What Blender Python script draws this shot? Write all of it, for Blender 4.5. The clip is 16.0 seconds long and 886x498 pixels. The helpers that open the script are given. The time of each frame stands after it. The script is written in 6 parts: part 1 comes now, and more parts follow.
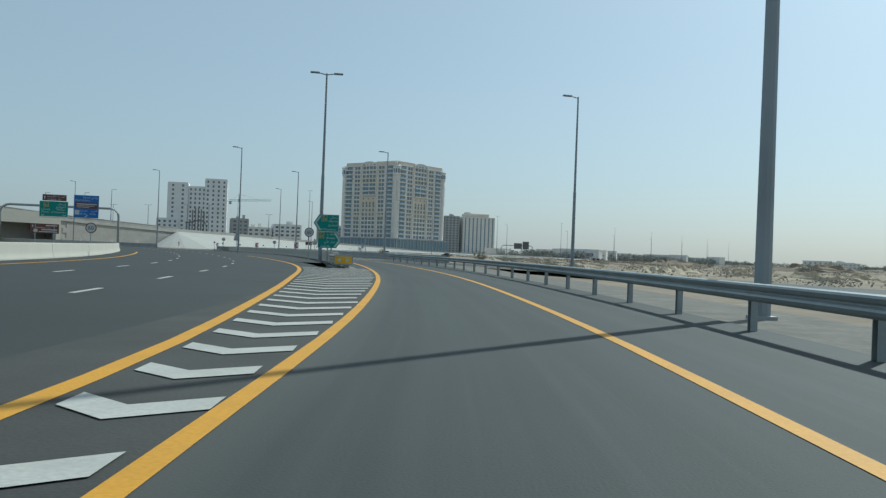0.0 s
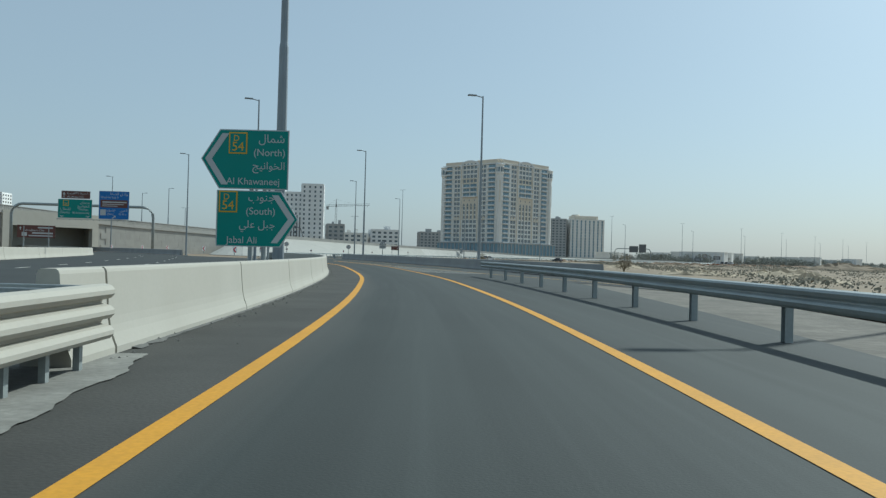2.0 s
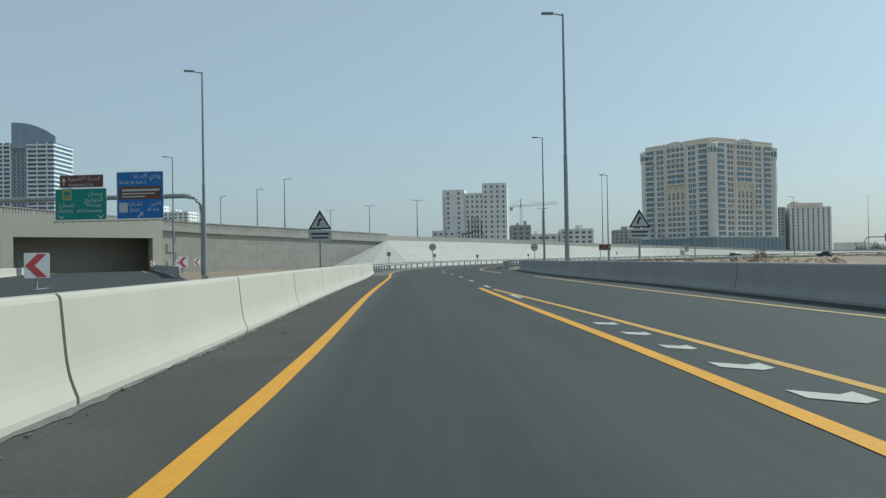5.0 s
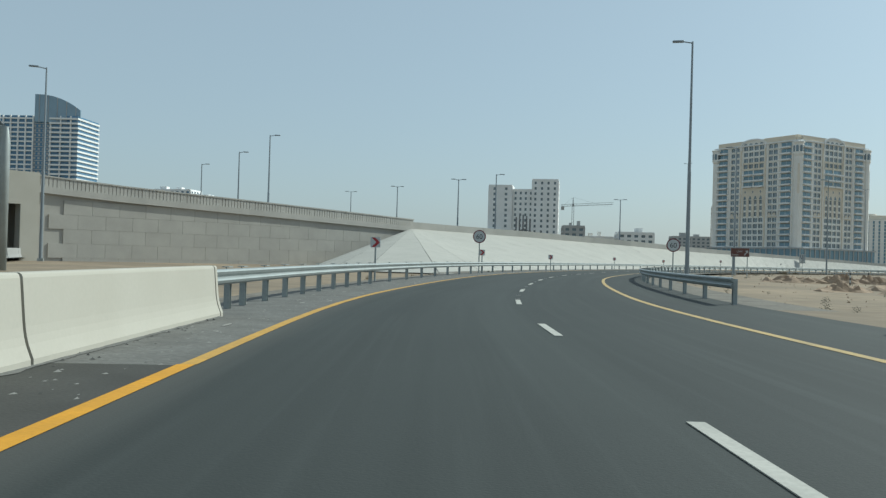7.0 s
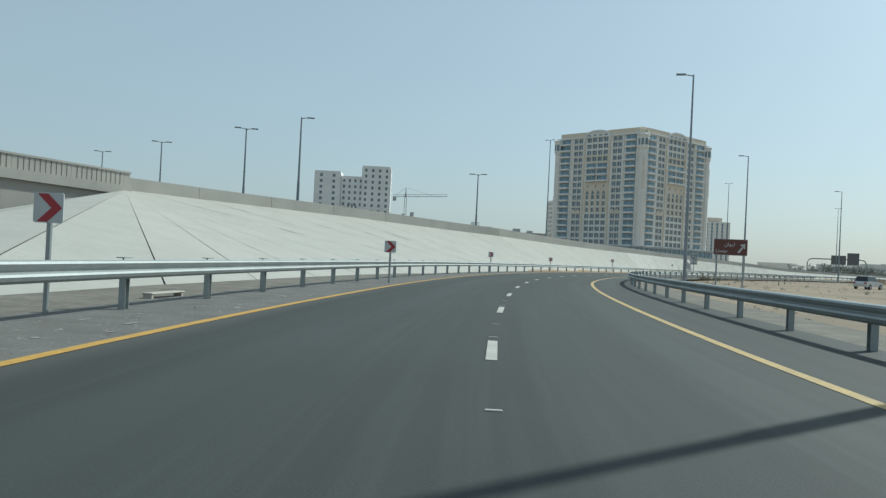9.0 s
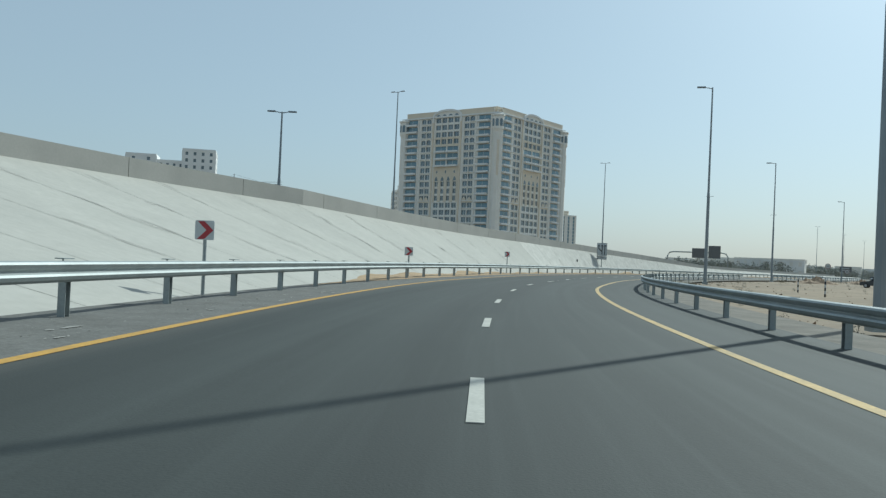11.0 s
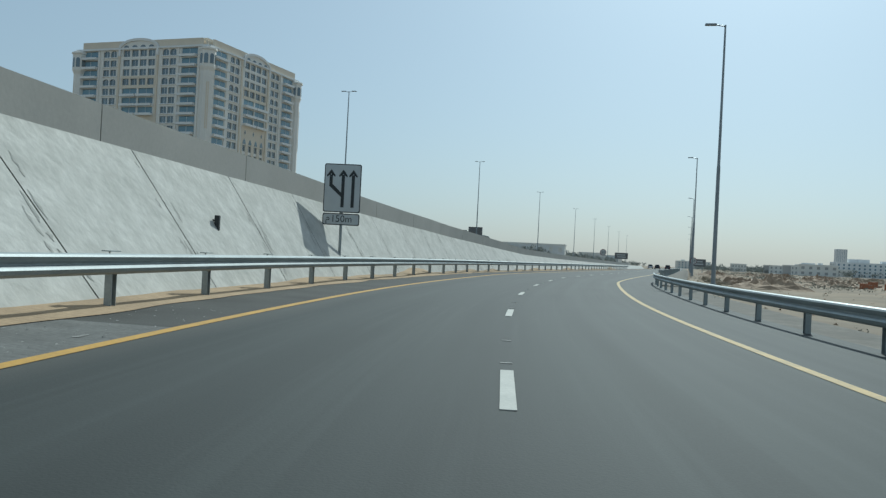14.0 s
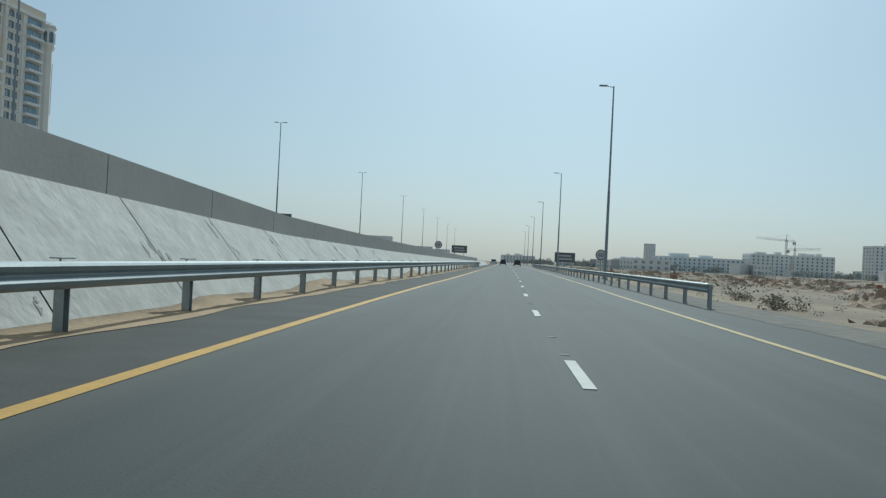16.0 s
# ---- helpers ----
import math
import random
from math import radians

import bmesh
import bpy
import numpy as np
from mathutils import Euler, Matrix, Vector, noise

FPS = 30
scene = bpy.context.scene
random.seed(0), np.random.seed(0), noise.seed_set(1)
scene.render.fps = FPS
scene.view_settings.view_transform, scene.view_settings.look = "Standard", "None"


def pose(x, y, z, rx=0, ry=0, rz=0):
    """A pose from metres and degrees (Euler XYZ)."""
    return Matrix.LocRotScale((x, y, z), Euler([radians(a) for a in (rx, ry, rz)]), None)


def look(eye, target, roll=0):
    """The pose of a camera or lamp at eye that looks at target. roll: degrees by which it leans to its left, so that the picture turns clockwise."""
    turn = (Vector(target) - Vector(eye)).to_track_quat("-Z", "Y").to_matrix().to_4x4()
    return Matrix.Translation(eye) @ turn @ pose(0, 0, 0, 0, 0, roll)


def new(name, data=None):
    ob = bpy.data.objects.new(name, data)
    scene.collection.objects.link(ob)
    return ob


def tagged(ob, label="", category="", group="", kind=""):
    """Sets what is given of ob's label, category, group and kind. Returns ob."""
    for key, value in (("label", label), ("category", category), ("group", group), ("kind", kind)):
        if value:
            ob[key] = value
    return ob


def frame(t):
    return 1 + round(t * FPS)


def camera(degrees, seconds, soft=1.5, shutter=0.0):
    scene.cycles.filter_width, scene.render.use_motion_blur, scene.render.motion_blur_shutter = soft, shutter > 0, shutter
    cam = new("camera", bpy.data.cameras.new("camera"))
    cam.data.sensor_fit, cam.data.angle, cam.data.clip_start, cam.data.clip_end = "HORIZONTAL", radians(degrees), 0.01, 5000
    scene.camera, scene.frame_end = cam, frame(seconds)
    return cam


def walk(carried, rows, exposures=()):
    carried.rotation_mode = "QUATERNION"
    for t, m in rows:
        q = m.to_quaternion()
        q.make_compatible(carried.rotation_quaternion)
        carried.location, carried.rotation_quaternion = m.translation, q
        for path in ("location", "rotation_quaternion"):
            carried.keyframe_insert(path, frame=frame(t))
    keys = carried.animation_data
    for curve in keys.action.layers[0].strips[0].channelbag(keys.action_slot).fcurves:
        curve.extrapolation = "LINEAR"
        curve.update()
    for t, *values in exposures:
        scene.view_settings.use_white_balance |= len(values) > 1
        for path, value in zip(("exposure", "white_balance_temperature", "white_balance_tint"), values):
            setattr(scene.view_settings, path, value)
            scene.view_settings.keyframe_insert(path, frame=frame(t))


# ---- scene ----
# ---------------------------------------------------------------- camera and its way
cam = camera(54.97, 16.0, soft=1.35)
# seconds, x, y, yaw to the left, pitch, lean
ROWS = [
    (0.0, 0.00, 0.00, 0.00, 0.29, 2.16), (0.5, 0.12, 12.86, 0.69, 0.56, 1.97), (1.0, -0.27, 25.72, 2.57, 0.57, 1.75),
    (1.5, -1.23, 38.59, 4.82, 0.40, 1.54), (2.0, -2.61, 51.54, 6.99, 0.42, 1.53), (2.5, -4.44, 64.60, 9.14, 0.26, 1.64),
    (3.0, -6.78, 77.74, 11.41, 0.50, 1.39), (3.5, -9.56, 90.94, 13.63, 0.56, 0.78), (4.0, -12.90, 104.18, 15.77, 0.77, 0.07),
    (4.5, -16.73, 117.45, 17.81, 0.61, -0.67), (5.0, -21.02, 130.68, 19.60, 0.64, -0.98), (5.5, -25.60, 143.87, 21.15, 0.64, -0.14),
    (6.0, -30.49, 156.95, 22.31, 0.63, 0.53), (6.5, -35.57, 169.94, 22.84, 0.60, 1.08), (7.0, -40.65, 182.88, 22.46, 0.55, 1.59),
    (7.5, -45.48, 195.86, 20.84, 0.49, 2.11), (8.0, -49.56, 209.08, 17.56, 0.45, 2.57), (8.5, -52.92, 222.53, 13.93, 0.57, 2.86),
    (9.0, -55.59, 236.18, 11.03, 0.55, 2.76), (9.5, -57.67, 250.01, 8.36, 0.61, 2.53), (10.0, -59.12, 264.01, 5.79, 0.64, 2.42),
    (10.5, -59.95, 278.17, 3.22, 0.67, 2.40), (11.0, -60.13, 292.48, 0.54, 0.68, 2.49), (11.5, -59.61, 306.92, -2.33, 0.68, 2.68),
    (12.0, -58.21, 321.48, -5.48, 0.49, 2.90), (12.5, -55.95, 336.15, -8.21, 0.73, 2.79), (13.0, -52.92, 350.96, -10.92, 0.55, 2.79),
    (13.5, -49.10, 365.82, -13.83, 0.50, 2.87), (14.0, -44.47, 380.59, -16.83, 0.42, 2.91), (14.5, -39.13, 395.16, -19.73, 0.62, 2.90),
    (15.0, -33.18, 409.49, -22.62, 0.68, 2.92), (15.5, -26.50, 423.49, -25.54, 0.60, 2.83), (16.0, -19.13, 437.16, -28.58, 0.63, 2.82),
]
EYE = 1.15


def eye_pose(x, y, yaw, pitch, lean):
    a, b = radians(yaw), radians(pitch)
    ahead = Vector((-math.sin(a) * math.cos(b), math.cos(a) * math.cos(b), math.sin(b)))
    eye = Vector((x, y, EYE))
    return look(eye, eye + ahead, lean)


walk(cam, [(t, eye_pose(*row)) for t, *row in ROWS], [(0.0, -0.05, 5650, -4.3), (3.0, 0.0, 5750, -3.2), (5.0, 0.04, 5850, -3.0), (7.0, 0.08, 5950, -3.4), (9.0, 0.07, 5900, -3.8), (12.0, -0.04, 5680, -4.4), (16.0, -0.24, 5580, -4.6)])

# ---------------------------------------------------------------- sky and sun
SUN_BEARING, SUN_HEIGHT = 37.5, 39.0          # degrees to the right of +y, degrees up
world = bpy.data.worlds.new("world")
scene.world = world
world.use_nodes = True
wt = world.node_tree
sky = wt.nodes.new("ShaderNodeTexSky")
sky.sky_type, sky.sun_disc = "NISHITA", False
sky.sun_elevation, sky.sun_rotation = radians(SUN_HEIGHT), radians(SUN_BEARING)
sky.air_density, sky.dust_density, sky.ozone_density = 1.1, 1.2, 1.9
haze = wt.nodes.new("ShaderNodeMix")               # summer haze pales the clear sky
haze.data_type = "RGBA"
haze.inputs["Factor"].default_value = 0.70
dusty = wt.nodes.new("ShaderNodeTexSky")            # the glow of fine dust round the sun
dusty.sky_type, dusty.sun_disc = "NISHITA", False
dusty.sun_elevation, dusty.sun_rotation = radians(SUN_HEIGHT), radians(SUN_BEARING)
dusty.air_density, dusty.dust_density, dusty.ozone_density = 1.0, 4.5, 1.0
grey = wt.nodes.new("ShaderNodeRGBToBW")
wt.links.new(dusty.outputs["Color"], grey.inputs[0])
pale = wt.nodes.new("ShaderNodeVectorMath")
pale.operation = "SCALE"
pale.inputs[0].default_value = (0.885, 1.0, 1.125)
wt.links.new(grey.outputs[0], pale.inputs["Scale"])
veil = wt.nodes.new("ShaderNodeMix")
veil.data_type = "RGBA"
veil.inputs["Factor"].default_value = 0.17
veil.inputs["A"].default_value = (4.65, 5.2, 5.75, 1)
wt.links.new(pale.outputs[0], veil.inputs["B"])
wt.links.new(veil.outputs["Result"], haze.inputs["B"])
wt.links.new(sky.outputs["Color"], haze.inputs["A"])
wt.links.new(haze.outputs["Result"], wt.nodes["Background"].inputs["Color"])
wt.nodes["Background"].inputs["Strength"].default_value = 0.10
sun_data = bpy.data.lights.new("sun", "SUN")
sun_data.energy, sun_data.angle, sun_data.color = 3.7, radians(0.6), (1.0, 0.95, 0.87)
sun = new("sun", sun_data)
sb, sh = radians(SUN_BEARING), radians(SUN_HEIGHT)
SUN_DIR = Vector((math.sin(sb) * math.cos(sh), math.cos(sb) * math.cos(sh), math.sin(sh)))
sun.matrix_world = look(SUN_DIR * 300, (0, 0, 0))

# ---------------------------------------------------------------- materials
MATS = {}


def material(name, colour, rough=0.8, metal=0.0, grain=0.0, grain_size=60.0, blotch=0.0, blotch_size=1.5, bump=0.0, spread=0.0, tint=None, spec=0.5):
    """A surface with fine grain, wide blotches, some relief, and a shade of its own for each object."""
    m = bpy.data.materials.new(name)
    m.use_nodes = True
    nt = m.node_tree
    b = nt.nodes["Principled BSDF"]
    b.inputs["Roughness"].default_value, b.inputs["Metallic"].default_value = rough, metal
    b.inputs["Specular IOR Level"].default_value = spec
    geo = nt.nodes.new("ShaderNodeNewGeometry")
    out = None

    def mixed(before, fac, dark, amount):
        mix = nt.nodes.new("ShaderNodeMix")
        mix.data_type = "RGBA"
        mul = nt.nodes.new("ShaderNodeMath")
        mul.operation, mul.inputs[1].default_value = "MULTIPLY", amount
        nt.links.new(fac, mul.inputs[0])
        nt.links.new(mul.outputs[0], mix.inputs["Factor"])
        if before is None:
            mix.inputs["A"].default_value = (*colour, 1)
        else:
            nt.links.new(before, mix.inputs["A"])
        mix.inputs["B"].default_value = (*dark, 1)
        return mix.outputs["Result"]

    def spots(size, detail, low, high):
        n = nt.nodes.new("ShaderNodeTexNoise")
        n.inputs["Scale"].default_value, n.inputs["Detail"].default_value = size, detail
        nt.links.new(geo.outputs["Position"], n.inputs["Vector"])
        r = nt.nodes.new("ShaderNodeMapRange")
        r.inputs[1].default_value, r.inputs[2].default_value = low, high
        nt.links.new(n.outputs["Fac"], r.inputs[0])
        return n, r.outputs[0]

    dark = tint or tuple(c * 0.45 for c in colour)
    if blotch:
        _, f = spots(1.0 / blotch_size, 5.0, 0.35, 0.75)
        out = mixed(out, f, dark, blotch)
    fine = None
    if grain:
        fine, f = spots(grain_size, 3.0, 0.3, 0.7)
        out = mixed(out, f, tuple(c * 0.5 for c in colour), grain)
    if spread:
        info = nt.nodes.new("ShaderNodeObjectInfo")
        out = mixed(out, info.outputs["Random"], tuple(c * 0.6 for c in colour), spread)
    if out is None:
        b.inputs["Base Color"].default_value = (*colour, 1)
    else:
        nt.links.new(out, b.inputs["Base Color"])
    if bump:
        if fine is None:
            fine, _ = spots(grain_size, 3.0, 0.3, 0.7)
        bp = nt.nodes.new("ShaderNodeBump")
        bp.inputs["Strength"].default_value, bp.inputs["Distance"].default_value = 1.0, bump
        nt.links.new(fine.outputs["Fac"], bp.inputs["Height"])
        nt.links.new(bp.outputs["Normal"], b.inputs["Normal"])
    MATS[name] = m
    return m


ASPHALT = material("asphalt", (0.047, 0.051, 0.049), 0.82, grain=0.5, grain_size=45, blotch=0.45, blotch_size=5, bump=0.002, spec=0.32)


def streaked(m, colour):
    """Long faint wheel tracks and a dusty band, along the road and across it."""
    nt = m.node_tree
    b = nt.nodes["Principled BSDF"]
    before = b.inputs["Base Color"].links[0].from_socket
    uv = nt.nodes.new("ShaderNodeUVMap")
    for sx, sy, detail, low, high, tone, amount in ((0.022, 1.35, 3.0, 0.42, 0.66, 1.4, 0.5), (0.006, 0.33, 2.0, 0.40, 0.66, 0.66, 0.55), (0.12, 6.0, 4.0, 0.52, 0.75, 1.4, 0.3)):
        mp = nt.nodes.new("ShaderNodeMapping")
        mp.inputs["Scale"].default_value = (sx, sy, 1.0)
        mp.inputs["Location"].default_value = (sx * 91, sy * 37, tone)
        nt.links.new(uv.outputs["UV"], mp.inputs["Vector"])
        n = nt.nodes.new("ShaderNodeTexNoise")
        n.inputs["Scale"].default_value, n.inputs["Detail"].default_value = 1.0, detail
        nt.links.new(mp.outputs["Vector"], n.inputs["Vector"])
        r = nt.nodes.new("ShaderNodeMapRange")
        r.inputs[1].default_value, r.inputs[2].default_value, r.inputs[4].default_value = low, high, amount
        nt.links.new(n.outputs["Fac"], r.inputs[0])
        mix = nt.nodes.new("ShaderNodeMix")
        mix.data_type = "RGBA"
        nt.links.new(r.outputs[0], mix.inputs["Factor"])
        nt.links.new(before, mix.inputs["A"])
        mix.inputs["B"].default_value = (*(c * tone for c in colour), 1)
        before = mix.outputs["Result"]
    # dust swept up beside the left edge line
    sep = nt.nodes.new("ShaderNodeSeparateXYZ")
    nt.links.new(uv.outputs["UV"], sep.inputs[0])
    n = nt.nodes.new("ShaderNodeTexNoise")
    n.noise_dimensions = "1D"
    n.inputs["Scale"].default_value = 0.11
    nt.links.new(sep.outputs["X"], n.inputs["W"])
    add = nt.nodes.new("ShaderNodeMath")
    add.operation = "MULTIPLY_ADD"
    add.inputs[1].default_value, add.inputs[2].default_value = 0.55, 0.35
    nt.links.new(n.outputs["Fac"], add.inputs[0])
    r = nt.nodes.new("ShaderNodeMapRange")
    r.inputs[1].default_value, r.inputs[3].default_value, r.inputs[4].default_value = 0.05, 0.42, 0.0
    rim = nt.nodes.new("ShaderNodeMapRange")
    rim.inputs[1].default_value, rim.inputs[2].default_value = -0.02, 0.06
    nt.links.new(sep.outputs["Y"], rim.inputs[0])
    mul = nt.nodes.new("ShaderNodeMath")
    mul.operation = "MULTIPLY"
    nt.links.new(r.outputs[0], mul.inputs[0])
    nt.links.new(rim.outputs[0], mul.inputs[1])
    nt.links.new(sep.outputs["Y"], r.inputs[0])
    nt.links.new(add.outputs[0], r.inputs[2])
    mix = nt.nodes.new("ShaderNodeMix")
    mix.data_type = "RGBA"
    nt.links.new(mul.outputs[0], mix.inputs["Factor"])
    nt.links.new(before, mix.inputs["A"])
    mix.inputs["B"].default_value = (0.115, 0.108, 0.095, 1)
    nt.links.new(mix.outputs["Result"], b.inputs["Base Color"])


RAMP = material("ramp_asphalt", (0.043, 0.0495, 0.046), 0.80, grain=0.5, grain_size=45, blotch=0.45, blotch_size=5, bump=0.002, spec=0.32)
streaked(RAMP, (0.045, 0.051, 0.048))
SHOULDER = material("dusty_asphalt", (0.080, 0.078, 0.070), 0.88, grain=0.5, grain_size=30, blotch=0.7, blotch_size=1.6, bump=0.004, spec=0.3)
YELLOW = material("yellow_paint", (0.68, 0.33, 0.025), 0.7, grain=0.3, grain_size=25, blotch=0.3, blotch_size=0.7, tint=(0.34, 0.19, 0.04), spec=0.3)
YELLOW_OLD = material("faded_yellow_paint", (0.60, 0.35, 0.075), 0.75, grain=0.4, grain_size=20, blotch=0.5, blotch_size=0.5, tint=(0.32, 0.22, 0.09), spec=0.3)
YELLOW_PALE = material("pale_worn_paint", (0.56, 0.40, 0.165), 0.75, grain=0.4, grain_size=20, blotch=0.6, blotch_size=0.6, tint=(0.24, 0.21, 0.15), spec=0.3)
GRAVEL = material("gravelly_shoulder", (0.20, 0.197, 0.183), 0.95, grain=0.6, grain_size=14, blotch=0.7, blotch_size=0.8, bump=0.012, tint=(0.11, 0.107, 0.098), spec=0.2)
WHITE = material("white_paint", (0.52, 0.505, 0.45), 0.7, grain=0.35, grain_size=25, blotch=0.35, blotch_size=0.6, spec=0.3)
SAND = material("desert_sand", (0.345, 0.272, 0.19), 0.95, grain=0.6, grain_size=0.9, blotch=0.9, blotch_size=11, bump=0.05, tint=(0.18, 0.15, 0.115), spec=0.2)
VERGE = material("grey_verge", (0.245, 0.224, 0.19), 0.95, grain=0.6, grain_size=5, blotch=0.85, blotch_size=1.1, bump=0.03, tint=(0.12, 0.11, 0.095), spec=0.2)
BARRIER = material("barrier_concrete", (0.455, 0.43, 0.37), 0.85, grain=0.07, grain_size=18, blotch=0.4, blotch_size=1.6, bump=0.001, tint=(0.38, 0.35, 0.29))
GREYWALL = material("grey_concrete", (0.36, 0.36, 0.35), 0.85, grain=0.2, grain_size=12, blotch=0.35, blotch_size=2.5, bump=0.004)
SLOPE = material("slope_concrete", (0.465, 0.45, 0.405), 0.9, grain=0.15, grain_size=3, blotch=0.35, blotch_size=2.6, bump=0.015, tint=(0.34, 0.33, 0.30), spec=0.2)
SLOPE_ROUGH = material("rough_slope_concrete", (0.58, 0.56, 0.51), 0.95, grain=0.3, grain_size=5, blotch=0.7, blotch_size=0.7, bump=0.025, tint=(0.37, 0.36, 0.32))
JOINT = material("joint_filler", (0.27, 0.26, 0.24), 0.9, grain=0.4, grain_size=15, blotch=0.5, blotch_size=0.6)
PANEL = material("wall_panel", (0.42, 0.40, 0.36), 0.85, grain=0.15, grain_size=10, blotch=0.25, blotch_size=2, bump=0.004, spread=0.15)
PARAPET = material("parapet_concrete", (0.45, 0.43, 0.39), 0.85, grain=0.15, grain_size=10, blotch=0.3, blotch_size=2.5, bump=0.003)
STEEL = material("galvanised_steel", (0.38, 0.41, 0.405), 0.55, metal=0.4, grain=0.25, grain_size=20, blotch=0.35, blotch_size=0.8, spec=0.4)
POLE = material("pole_steel", (0.28, 0.31, 0.33), 0.5, metal=0.4, blotch=0.3, blotch_size=1.5)
DARK = material("rubber_and_gap_black", (0.03, 0.03, 0.03), 0.7)
SIGNGREEN = material("green_sheeting", (0.0, 0.24, 0.20), 0.45, blotch=0.15, blotch_size=0.8)
SIGNBLUE = material("blue_sheeting", (0.01, 0.15, 0.46), 0.45, blotch=0.15, blotch_size=0.8)
SIGNBROWN = material("brown_sheeting", (0.12, 0.045, 0.035), 0.45, blotch=0.15, blotch_size=0.8)
SIGNWHITE = material("white_sheeting", (0.52, 0.54, 0.54), 0.5, blotch=0.12, blotch_size=0.5)
SIGNRED = material("red_sheeting", (0.35, 0.03, 0.04), 0.5)
SIGNRIM = material("dark_red_sheeting", (0.14, 0.02, 0.035), 0.5)
SIGNYELLOW = material("yellow_sheeting", (0.75, 0.42, 0.01), 0.5, blotch=0.15, blotch_size=0.4)
SIGNBLACK = material("black_sheeting", (0.025, 0.028, 0.03), 0.55)
SIGNBACK = material("sign_back", (0.16, 0.165, 0.17), 0.5, metal=0.4, blotch=0.2, blotch_size=0.8)

# ---------------------------------------------------------------- small tools


def part(name, bm, mat, parent=None, label="", smooth=False):
    me = bpy.data.meshes.new(name)
    bm.normal_update()
    bm.to_mesh(me)
    bm.free()
    if smooth:
        me.polygons.foreach_set("use_smooth", [True] * len(me.polygons))
    for mm in (mat if isinstance(mat, (list, tuple)) else [mat]):
        me.materials.append(mm)
    ob = new(name, me)
    if parent is not None:
        ob.parent = parent
    if label:
        tagged(ob, label)
    return ob


def base(name, m, label, category, group="", kind=""):
    e = new(name)
    e.matrix_basis = m
    return tagged(e, label, category, group, kind)


def box(bm, x0, x1, y0, y1, z0, z1, mi=0):
    v = [bm.verts.new(p) for p in ((x0, y0, z0), (x1, y0, z0), (x1, y1, z0), (x0, y1, z0), (x0, y0, z1), (x1, y0, z1), (x1, y1, z1), (x0, y1, z1))]
    for q in ((3, 2, 1, 0), (4, 5, 6, 7), (0, 1, 5, 4), (1, 2, 6, 5), (2, 3, 7, 6), (3, 0, 4, 7)):
        f = bm.faces.new([v[i] for i in q])
        f.material_index = mi
    return v


def soft_box(bm, x0, x1, y0, y1, z0, z1, r=0.02):
    v = box(bm, x0, x1, y0, y1, z0, z1)
    edges = {e for a in v for e in a.link_edges}
    bmesh.ops.bevel(bm, geom=list(edges), offset=r, segments=1, affect="EDGES")


def tube(bm, path, radii, n=10, caps=True):
    """A round bar along points, with a radius at each."""
    rings = []
    for i, p in enumerate(path):
        p = Vector(p)
        d = (Vector(path[min(i + 1, len(path) - 1)]) - Vector(path[max(i - 1, 0)])).normalized()
        u = d.orthogonal().normalized() if abs(d.z) < 0.9 else Vector((1, 0, 0))
        u = (u - d * u.dot(d)).normalized()
        w = d.cross(u)
        rings.append([bm.verts.new(p + (u * math.cos(2 * math.pi * k / n) + w * math.sin(2 * math.pi * k / n)) * radii[i]) for k in range(n)])
    for a, b in zip(rings, rings[1:]):
        for k in range(n):
            bm.faces.new((a[k], a[(k + 1) % n], b[(k + 1) % n], b[k]))
    if caps:
        bm.faces.new(rings[0][::-1])
        bm.faces.new(rings[-1])


def plate(bm, outline, y0, y1, mi=0):
    """A flat plate in the x-z plane, from y0 (its face) to y1."""
    a = [bm.verts.new((x, y0, z)) for x, z in outline]
    b = [bm.verts.new((x, y1, z)) for x, z in outline]
    n = len(outline)
    fs = [bm.faces.new(a), bm.faces.new(b[::-1])]
    for k in range(n):
        fs.append(bm.faces.new((a[k], b[k], b[(k + 1) % n], a[(k + 1) % n])))
    for f in fs:
        f.material_index = mi


